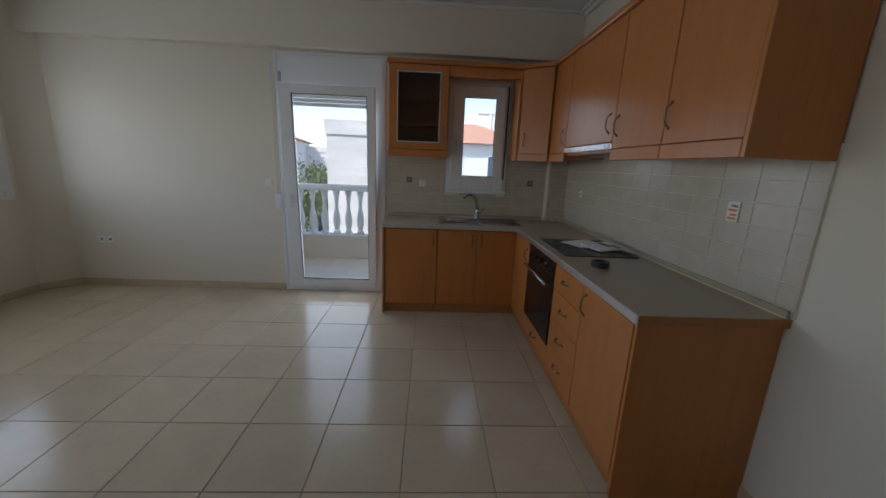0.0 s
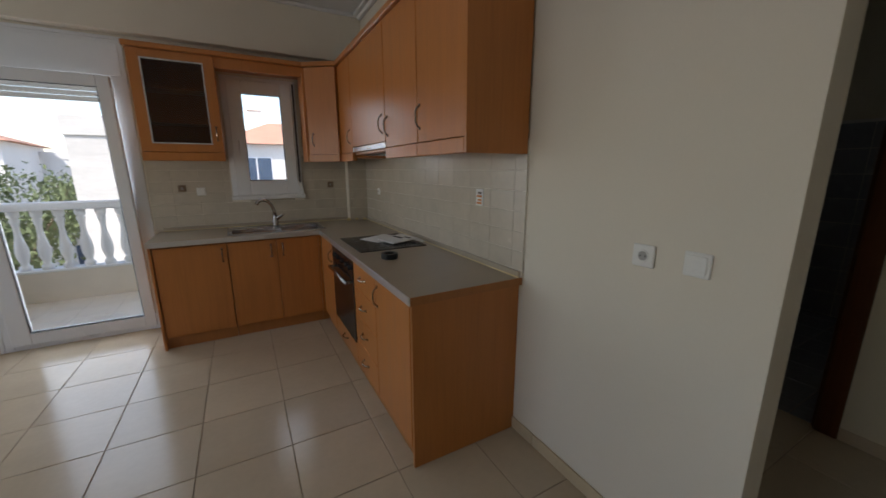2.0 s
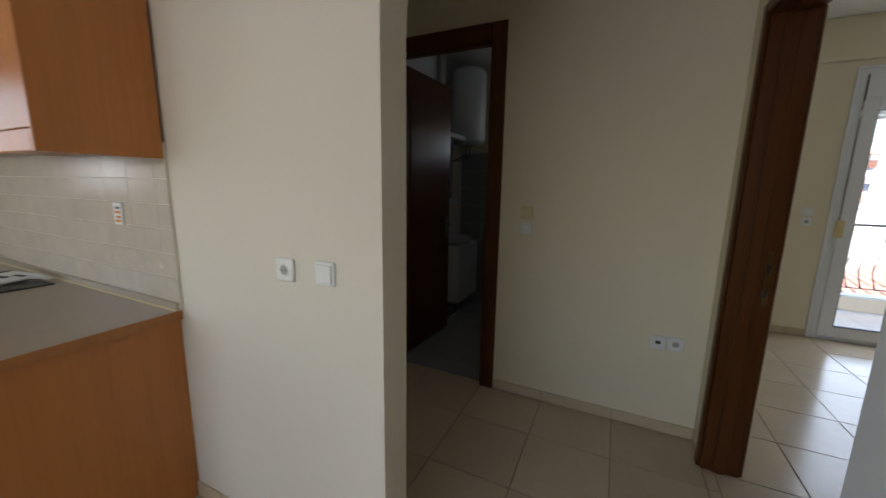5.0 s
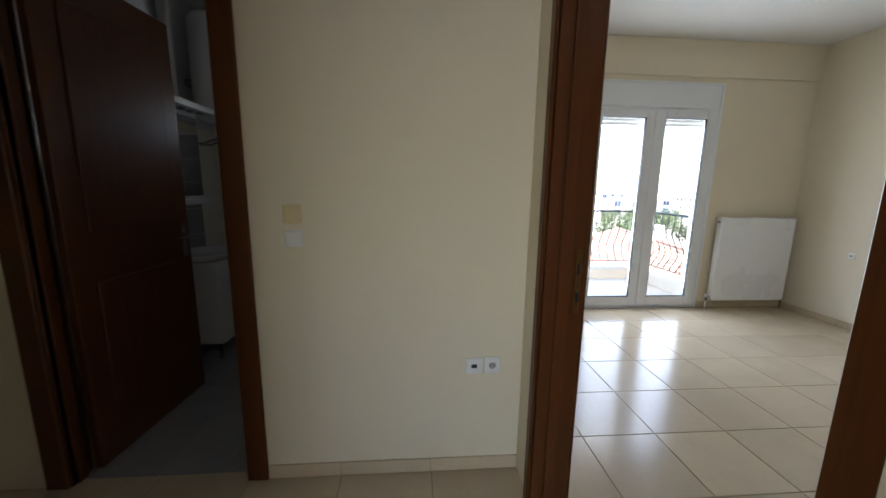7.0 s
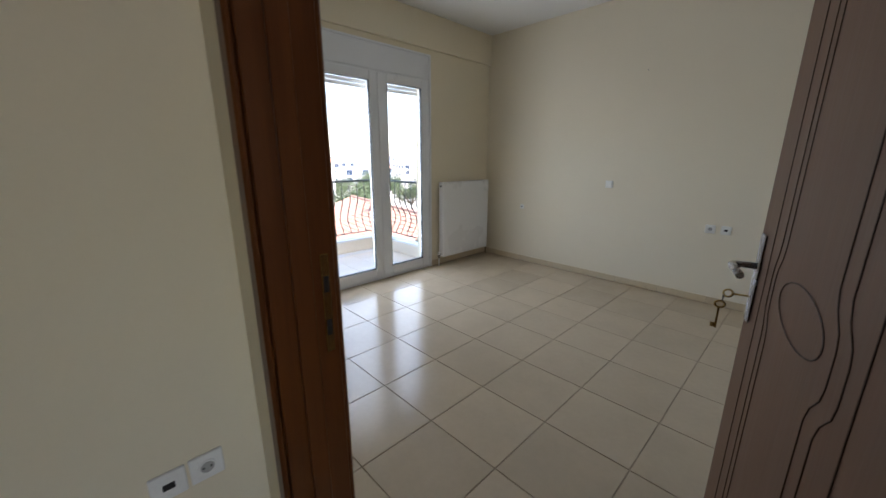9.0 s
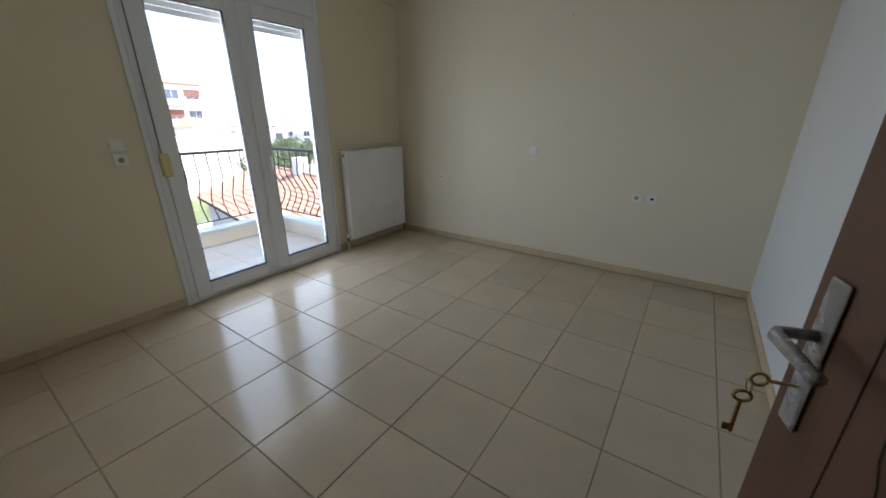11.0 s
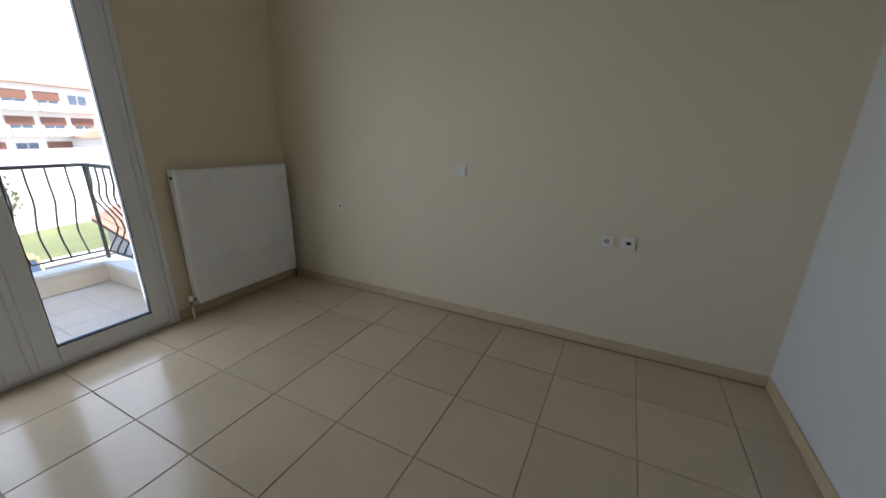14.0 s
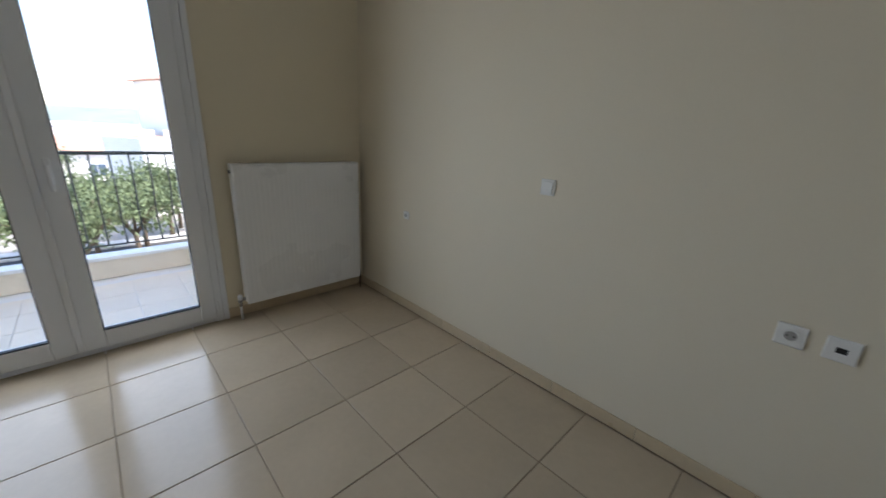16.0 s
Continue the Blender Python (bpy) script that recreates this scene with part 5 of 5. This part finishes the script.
def house(name, label, at, w, d, turn, zt, storeys, cols, roof="flat", wallmat=None, rise=2.0, awning=True, balcony=True, eave=0.5, sides=("front",), group="", win=(1.5, 1.5)):
    """A block of flats or a house: w wide across its front, which looks towards its local -y."""
    t = thing(name, label, "building", (at[0], at[1], ZG), group)
    m = pose(at[0], at[1], 0, 0, 0, turn)
    wallmat = wallmat or M_STUCCO
    part("wall", onto(boxes((-w / 2, w / 2, 0, d, ZG - 0.2, zt)), m), wallmat, t)
    if roof == "hip":
        bm = bmesh.new()
        a = [bm.verts.new(p) for p in ((-w / 2 - eave, -eave, zt), (w / 2 + eave, -eave, zt), (w / 2 + eave, d + eave, zt), (-w / 2 - eave, d + eave, zt))]
        k = min(w, d) * 0.42
        r = [bm.verts.new(p) for p in ((-w / 2 + k, d / 2, zt + rise), (w / 2 - k, d / 2, zt + rise))]
        bm.faces.new((a[0], a[1], r[1], r[0]))
        bm.faces.new((a[1], a[2], r[1]))
        bm.faces.new((a[2], a[3], r[0], r[1]))
        bm.faces.new((a[3], a[0], r[0]))
        bm.faces.new(a[::-1])
        rf = part("roof", onto(bm, m), M_TERRA, t, "terracotta tiled hip roof")
        for cx in (-0.2, 0.15, 0.3):
            part("chimney", onto(boxes((cx * w - 0.35, cx * w + 0.35, d * 0.45, d * 0.45 + 0.6, zt + rise * 0.5, zt + rise + 0.7), (cx * w - 0.42, cx * w + 0.42, d * 0.45 - 0.07, d * 0.45 + 0.67, zt + rise + 0.701, zt + rise + 0.8)), m), wallmat, rf)
    elif roof == "flat":
        part("parapet", onto(boxes((-w / 2 - 0.05, w / 2 + 0.05, -0.05, 0.12, zt + 0.001, zt + 0.5), (-w / 2 - 0.05, -w / 2 + 0.12, 0.12, d, zt + 0.001, zt + 0.5), (w / 2 - 0.12, w / 2 + 0.05, 0.12, d, zt + 0.001, zt + 0.5)), m), wallmat, t)
    hs = (zt - ZG) / max(storeys, 1)
    for s in range(storeys):
        z0 = ZG + s * hs
        for c in range(cols):
            cx = -w / 2 + (c + 0.5) * w / cols
            ww, wh = win
            wd = part("window", onto(boxes((cx - ww / 2 - 0.08, cx + ww / 2 + 0.08, -0.04, 0.0 - 0.001, z0 + 0.75, z0 + 0.83 + wh)), m), M_PVC, t)
            part("pane", onto(boxes((cx - ww / 2, cx - 0.04, -0.06, -0.041, z0 + 0.83, z0 + 0.75 + wh), (cx + 0.04, cx + ww / 2, -0.06, -0.041, z0 + 0.83, z0 + 0.75 + wh)), m), M_GLASSFAR, wd)
            if awning and (s + c) % 4 != 3:
                part("shutter", onto(boxes((cx - ww / 2 - 0.3, cx + ww / 2 + 0.3, -0.12, -0.061, z0 + 1.3, z0 + 0.9 + wh)), m), M_AWNING, wd, "brown lowered shutter")
        if balcony and s:
            for c in range(cols):
                cx = -w / 2 + (c + 0.5) * w / cols
                bw = w / cols * 0.46
                bc = part("balcony", onto(boxes((cx - bw, cx + bw, -1.3, -0.002, z0 - 0.15, z0)), m), wallmat, t)
                part("balcony_front", onto(boxes((cx - bw, cx + bw, -1.3, -1.22, z0 + 0.001, z0 + 0.85), (cx - bw, cx - bw + 0.07, -1.22, -0.002, z0 + 0.001, z0 + 0.85), (cx + bw - 0.07, cx + bw, -1.22, -0.002, z0 + 0.001, z0 + 0.85)), m), wallmat, bc)
    return t


house("apartment_building", "white block of flats with brown shutters and terracotta roof", (78.5, -27.0), 23.0, 12.0, -74, 7.3, 4, 6, "hip", rise=2.2, eave=0.9, win=(2.5, 1.55))
house("workshop_building", "low blank white building beside the grass lot", (44.0, -17.2), 19.0, 6.0, -70, -0.6, 1, 0, "flat")
house("white_house", "pale flat-roofed house across the town", (112, -86), 14, 10, -55, 1.6, 3, 4, "flat", awning=False)
house("white_house", "pale house with a terracotta roof", (78, -38), 12, 10, -64, 0.2, 2, 3, "hip", awning=False)
house("white_house", "long pale house with a terracotta roof", (63, -8), 18, 10, -92, -2.7, 1, 4, "hip", awning=False)
house("white_house", "pale flat-roofed house across the street", (74, -6), 14, 10, -85, -0.6, 2, 4, "flat", awning=False)
house("white_house", "pale house with a terracotta roof", (90, 14), 18, 10, -100, 0.6, 2, 4, "hip", awning=False)
house("white_house", "white flat-roofed block among the trees", (84, -84), 13, 9, -45, 1.6, 3, 3, "flat", awning=False)
rng = random.Random(7)
for k in range(26):
    a = radians(rng.uniform(-62, 28))
    r = rng.uniform(95, 260)
    house("distant_house", "small pale house in the distant town", (r * math.cos(a), -3 + r * math.sin(a)), rng.uniform(9, 16), 9, math.degrees(a) - 90 + 0, rng.uniform(-2.2, 1.0), 2, 3, rng.choice(("hip", "flat")), awning=False, balcony=False, group="distant town", rise=1.6)


# the tiled roof just below the balcony
def tiled_roof():
    t = thing("low_house", "low white house with a worn terracotta tile roof", "building", (22, -15, ZG))
    e0, e1 = Vector((15.2, -10.3, -3.05)), Vector((28.1, -12.7, -3.05))
    d = (e1 - e0).normalized()
    back = Vector((d.y, -d.x, 0))
    L = (e1 - e0).length
    rise, run = 1.55, 4.2
    bm = bmesh.new()
    cols, rows = int(L / 0.055), 14
    for r in range(rows):
        lo, hi = [], []
        for c in range(cols + 1):
            u = c / cols * L
            wv = 0.045 * abs(math.sin(u / 0.22 * math.pi)) + 0.008 * math.sin(17.3 * math.floor(u / 0.22) + 3.1 * r)
            p0 = e0 + d * u + back * (run * r / rows) + Vector((0, 0, rise * r / rows + wv + 0.035))
            p1 = e0 + d * u + back * (run * (r + 1.06) / rows) + Vector((0, 0, rise * (r + 1.06) / rows + wv))
            lo.append(bm.verts.new(p0))
            hi.append(bm.verts.new(p1))
        for c in range(cols):
            bm.faces.new((lo[c], lo[c + 1], hi[c + 1], hi[c]))
    rf = part("roof", bm, M_TERRA, t, "curved terracotta tiles in courses")
    tagged(rf, kind="stuff")
    bk = bmesh.new()
    p = [e0 + back * run + Vector((0, 0, rise)), e1 + back * run + Vector((0, 0, rise)), e1 + back * run * 2, e0 + back * run * 2]
    q = [v - Vector((0, 0, 0.12)) for v in p]
    a, b = [bk.verts.new(v) for v in p], [bk.verts.new(v) for v in q]
    bk.faces.new(a)
    bk.faces.new(b[::-1])
    for i in range(4):
        bk.faces.new((a[i], b[i], b[(i + 1) % 4], a[(i + 1) % 4]))
    part("roof_back", bk, M_TERRA, t)
    part("ridge", tube(bmesh.new(), [p[0] + Vector((0, 0, 0.03)), p[1] + Vector((0, 0, 0.03))], 0.11, 8), M_TERRA, t, "rounded ridge tiles")
    part("eave_board", prism(bmesh.new(), [tuple((e0 + back * 0.06)[:2]), tuple((e1 + back * 0.06)[:2]), tuple((e1 + back * 0.16)[:2]), tuple((e0 + back * 0.16)[:2])], -3.22, -3.02), M_BARK, t)
    ins = [e0 + back * 0.5 + d * 0.4, e1 + back * 0.5 - d * 0.4, e1 + back * (2 * run - 0.4) - d * 0.4, e0 + back * (2 * run - 0.4) + d * 0.4]
    part("wall", prism(bmesh.new(), [(v.x, v.y) for v in ins], ZG - 0.1, -2.95), M_STUCCO, t, "white rendered wall")
    pk = [e0 + back * run + d * 7 + Vector((0, 0, rise - 0.3)), e0 + back * run + d * 7 + Vector((0, 0, rise + 0.9))]
    part("chimney", prism(bmesh.new(), [(pk[0].x - 0.3, pk[0].y - 0.3), (pk[0].x + 0.3, pk[0].y - 0.3), (pk[0].x + 0.3, pk[0].y + 0.3), (pk[0].x - 0.3, pk[0].y + 0.3)], pk[0].z, pk[1].z), M_STUCCO, t)


tiled_roof()

# north side, seen through the kitchen door and window
house("blank_building", "tall blank grey-white wall facing the kitchen", (-1.85, 11.6), 2.56, 9.0, 0, 2.4, 1, 0, "flat", M_STUCCOGREY)
house("balcony_building", "pale block of flats with balconies beside the trees", (-14.5, 26.0), 9.0, 9.0, 8, 3.0, 3, 3, "hip", rise=1.5)
house("white_house", "pale house with a terracotta roof behind the kitchen", (3.4, 22.0), 6.5, 8.0, 0, 2.9, 3, 2, "hip", rise=1.6, awning=False)
house("low_shed", "low white shed below the kitchen balcony", (-4.0, 9.0), 5.0, 2.0, 0, -1.9, 1, 2, "flat", M_STUCCOGREY, awning=False, balcony=False, win=(0.9, 0.9))
house("white_house", "pale flat-roofed house beyond the trees", (-9.5, 34.0), 9.0, 8.0, 5, 2.2, 2, 3, "flat", awning=False)


# ---- trees ----
def tree(label, at, height, spread, seed, leaves=2600):
    r = random.Random(seed)
    t = thing("tree", label, "tree", at, "street trees")
    bm = bmesh.new()
    x, y, z = at
    th = height * 0.42
    tube(bm, [(x, y, z - 0.1), (x + 0.05, y, z + th * 0.5), (x - 0.04, y + 0.05, z + th)], [0.16, 0.12, 0.10], 8)
    tips = []
    for k in range(9):
        a = k * math.tau / 9 + r.uniform(-0.3, 0.3)
        l = spread * r.uniform(0.45, 0.85)
        up = height * r.uniform(0.25, 0.52)
        mid = (x + 0.5 * l * math.cos(a), y + 0.5 * l * math.sin(a), z + th + up * 0.6)
        tip = (x + l * math.cos(a), y + l * math.sin(a), z + th + up)
        tube(bm, [(x - 0.04, y + 0.05, z + th * 0.9), mid, tip], [0.07, 0.045, 0.015], 6)
        tips += [tip, mid]
    part("trunk", bm, M_BARK, t, smooth=True)
    verts, faces = [], []
    clumps = [Vector(p) + Vector((r.gauss(0, 0.25), r.gauss(0, 0.25), r.gauss(0, 0.25))) * spread * 0.5 for p in tips for _ in range(3)]
    for i in range(leaves):
        c = clumps[i % len(clumps)]
        p = c + Vector((r.gauss(0, 1), r.gauss(0, 1), r.gauss(0, 0.8))) * spread * 0.16
        q = Euler((r.uniform(0, 6.3), r.uniform(0, 6.3), r.uniform(0, 6.3))).to_matrix()
        s = r.uniform(0.07, 0.15)
        n = len(verts)
        for a, b in ((-1, 0), (0, -0.5), (1, 0), (0, 0.5)):
            verts.append(tuple(p + q @ Vector((a * s, b * s, 0.15 * s * (1 - abs(a))))))
        faces.append((n, n + 1, n + 2, n + 3))
    me = bpy.data.meshes.new("crown")
    me.from_pydata(verts, [], faces)
    me.materials.append(M_FOLIAGE)
    o = new("crown", me)
    o.parent = t
    o.matrix_parent_inverse = Matrix.Translation(-Vector(at))
    tagged(o, "loose green crown of small leaves", kind="stuff")
    return t


TL = "green leafy street tree with a thin trunk"
t0 = tree(TL, (24.0, -4.2, ZG), 4.6, 2.2, 3)
for k, (x, y, s) in enumerate(((24.5, -1.0, 1), (23.5, 2.2, 1), (25.2, 5.5, 1), (30.5, -6.8, 1), (33.2, -8.4, 1), (27.4, -6.2, 1), (35.4, -9.2, 1), (28.8, -4.6, 1), (58.0, -38.0, 1), (66.0, -44.0, 1), (54.0, -30.5, 1), (36.0, -23.5, 1), (33.0, -20.5, 1), (40.0, -27.5, 1), (45.0, -33.0, 1), (38.0, -31.5, 1), (52, -38, 1), (30.5, -3.0, 1), (31, 1.5, 1), (44, -9.5, 1), (56, -2, 1), (60, -30, 1), (34, -9.9, 1))):
    copy_thing(t0, pose(x, y, ZG, 0, 0, 47 * k))
t1 = tree("tall green tree between the northern houses", (-6.6, 17.0, ZG), 7.6, 2.6, 11, 3600)
copy_thing(t1, pose(-8.6, 20.5, ZG, 0, 0, 120))
copy_thing(t1, pose(-5.2, 22.5, ZG, 0, 0, 220))


# ---- yellow car ----
def car(at, turn):
    t = thing("taxi", "yellow saloon car parked by the grass lot", "car", (*at, ZG + 0.02))
    m = pose(at[0], at[1], ZG + 0.02, 0, 0, turn)
    bm = bmesh.new()
    box(bm, -2.15, 2.15, -0.85, 0.85, 0.28, 0.88, bev=0.12, seg=2)
    part("body", onto(bm, m), M_YELLOW, t)
    cb = bmesh.new()
    lo = [(-1.35, -0.78), (1.0, -0.78), (1.0, 0.78), (-1.35, 0.78)]
    hi = [(-0.85, -0.62), (0.35, -0.62), (0.35, 0.62), (-0.85, 0.62)]
    a, b = [cb.verts.new((x, y, 0.87)) for x, y in lo], [cb.verts.new((x, y, 1.42)) for x, y in hi]
    for i in range(4):
        cb.faces.new((a[i], a[(i + 1) % 4], b[(i + 1) % 4], b[i]))
    cb.faces.new(b)
    cb.faces.new(a[::-1])
    part("cabin", onto(cb, m), M_GLASSFAR, t, "dark cabin glass")
    part("roof", onto(box(bmesh.new(), -0.88, 0.38, -0.64, 0.64, 1.40, 1.46, bev=0.03), m), M_YELLOW, t)
    part("roof_sign", onto(box(bmesh.new(), -0.4, -0.1, -0.15, 0.15, 1.461, 1.58, bev=0.02), m), M_PAPER, t)
    for x in (-1.35, 1.35):
        for y in (-0.8, 0.8):
            w = part("wheel", onto(tube(bmesh.new(), [(x, y - 0.1, 0.30), (x, y + 0.1, 0.30)], 0.31, 18), m), M_DARKPL, t)
            part("rim", onto(tube(bmesh.new(), [(x, y - 0.105, 0.30), (x, y + 0.105, 0.30)], 0.19, 14), m), M_STEEL, w)


car((29.6, -10.0), -13)

# ---- distant hills ----
hb = bmesh.new()
N = 120
lo, hi = [], []
for i in range(N + 1):
    a = radians(-110 + 290 * i / N)
    h = 10 + 14 * noise.noise((i * 0.13, 0.3, 0)) + 5 * noise.noise((i * 0.6, 2.0, 0))
    lo.append(hb.verts.new((700 * math.cos(a), 700 * math.sin(a), ZG - 2)))
    hi.append(hb.verts.new((900 * math.cos(a), 900 * math.sin(a), max(2.0, h))))
for i in range(N):
    hb.faces.new((lo[i], lo[i + 1], hi[i + 1], hi[i]))
structure("backdrop_hills", hb, M_HILL, "hazy green hills on the horizon", "hills")


# ---- floor tiles, skirting ----
tile_meshes = {}


def tile_mesh(w, d, t, mat, name, bev=0.0022):
    key = (round(w, 3), round(d, 3), name)
    if key not in tile_meshes:
        tile_meshes[key] = mesh_of(name, box(bmesh.new(), -w / 2, w / 2, -d / 2, d / 2, -t, 0, bev=bev), mat)
    return tile_meshes[key]


def lay(parent, x0, x1, y0, y1, ox, oy, size, gap, z, mat, name, thick=0.006):
    i0, i1 = math.floor((x0 - ox) / size), math.ceil((x1 - ox) / size)
    j0, j1 = math.floor((y0 - oy) / size), math.ceil((y1 - oy) / size)
    for i in range(i0, i1):
        for j in range(j0, j1):
            a, b = max(x0, ox + i * size), min(x1, ox + (i + 1) * size)
            c, d = max(y0, oy + j * size), min(y1, oy + (j + 1) * size)
            if b - a < 0.02 or d - c < 0.02:
                continue
            piece(name, tile_mesh(b - a - gap, d - c - gap, thick, mat, name), parent, ((a + b) / 2, (c + d) / 2, z))


T = 0.45
lay(floor, XL, XK + 0.07, Y_LIV, YB, 0, 0, T, 0.004, 0.0, M_TILE, "floor_tile")
lay(floor, XK + 0.07, XH + 0.05, YD0 - 0.06, 0.35, 0.061, -0.005, T, 0.004, 0.0, M_TILE, "floor_tile")
lay(floor, XW, XE + 0.02, YS, YD0 - 0.06, 0.207, -0.004, T, 0.004, 0.0, M_TILE, "floor_tile")
lay(floor, XH + 0.05, XE, -1.9, 0.6, 0.2, 0.1, 0.33, 0.004, 0.0, M_BATHTILE, "bathroom_tile")
lay(kb, KX0 - 0.0, KX1 - 0.0, YB + OUT + 0.002 - 0.0, 3.859, 0.1, 0.1, 0.33, 0.004, -0.029, M_BALTILE, "balcony_tile")
lay(eb, EX0 + 0.001, 7.359, EY0 + 0.111, EY1, 0.1, 0.1, 0.33, 0.004, -0.029, M_BALTILE, "balcony_tile")


def skirting(name, a, b, n, label):
    """A row of skirting tiles from a to b; n points into the room."""
    a, b, n = Vector(a), Vector(b), Vector(n)
    L = (b - a).length
    d = (b - a) / L
    base = tagged(part(name, tube_base(a, b, n), M_GROUT), label, "baseboard", kind="structure")
    k = 0.0
    while k < L - 0.02:
        w = min(T, L - k)
        m = Matrix(((d.x, n.x, 0, a.x + d.x * (k + w / 2) + n.x * 0.0055), (d.y, n.y, 0, a.y + d.y * (k + w / 2) + n.y * 0.0055), (0, 0, 1, 0.038), (0, 0, 0, 1)))
        key = ("skirt", round(w, 3))
        if key not in tile_meshes:
            tile_meshes[key] = mesh_of("skirting_tile", box(bmesh.new(), -w / 2 + 0.0015, w / 2 - 0.0015, -0.0045, 0.0055, -0.036, 0.037, bev=0.0025), M_SKIRT)
        piece("skirting_tile", tile_meshes[key], base, None, m)
        k += w


def tube_base(a, b, n):
    d = (b - a).normalized()
    bm = bmesh.new()
    prism(bm, [(p.x, p.y) for p in (a + n * 0.0005 + d * 0.002, b + n * 0.0005 - d * 0.002, b + n * 0.006 - d * 0.002, a + n * 0.006 + d * 0.002)], 0.001, 0.07)
    return bm


SK = "beige ceramic skirting tiles along the wall foot"
skirting("baseboard_north", (-3.40, YB, 0), (D0 + BX - 0.005, YB, 0), (0, -1, 0), SK)
skirting("baseboard_corner", (XL, 2.03, 0), (-3.40, YB, 0), Vector((1, -1, 0)).normalized(), SK)
skirting("baseboard_west", (XL, Y_LIV, 0), (XL, 2.03, 0), (1, 0, 0), SK)
skirting("baseboard_kitchen", (XK, A1, 0), (XK, -0.47, 0), (-1, 0, 0), SK)
skirting("baseboard_hall", (XH, YD0, 0), (XH, F0 - 0.105, 0), (-1, 0, 0), SK)
skirting("baseboard_bedroom_south", (XW, YS, 0), (XE, YS, 0), (0, 1, 0), SK)
skirting("baseboard_bedroom_west", (XW, YS, 0), (XW, YD1, 0), (1, 0, 0), SK)
skirting("baseboard_bedroom_east_a", (XE, YS, 0), (XE, B0 + BY - 0.003, 0), (-1, 0, 0), SK)
skirting("baseboard_bedroom_east_b", (XE, B1 + BY + 0.003, 0), (XE, YD1, 0), (-1, 0, 0), SK)
skirting("baseboard_bedroom_north", (E1 + 0.12, YD1, 0), (XE, YD1, 0), (0, -1, 0), SK)
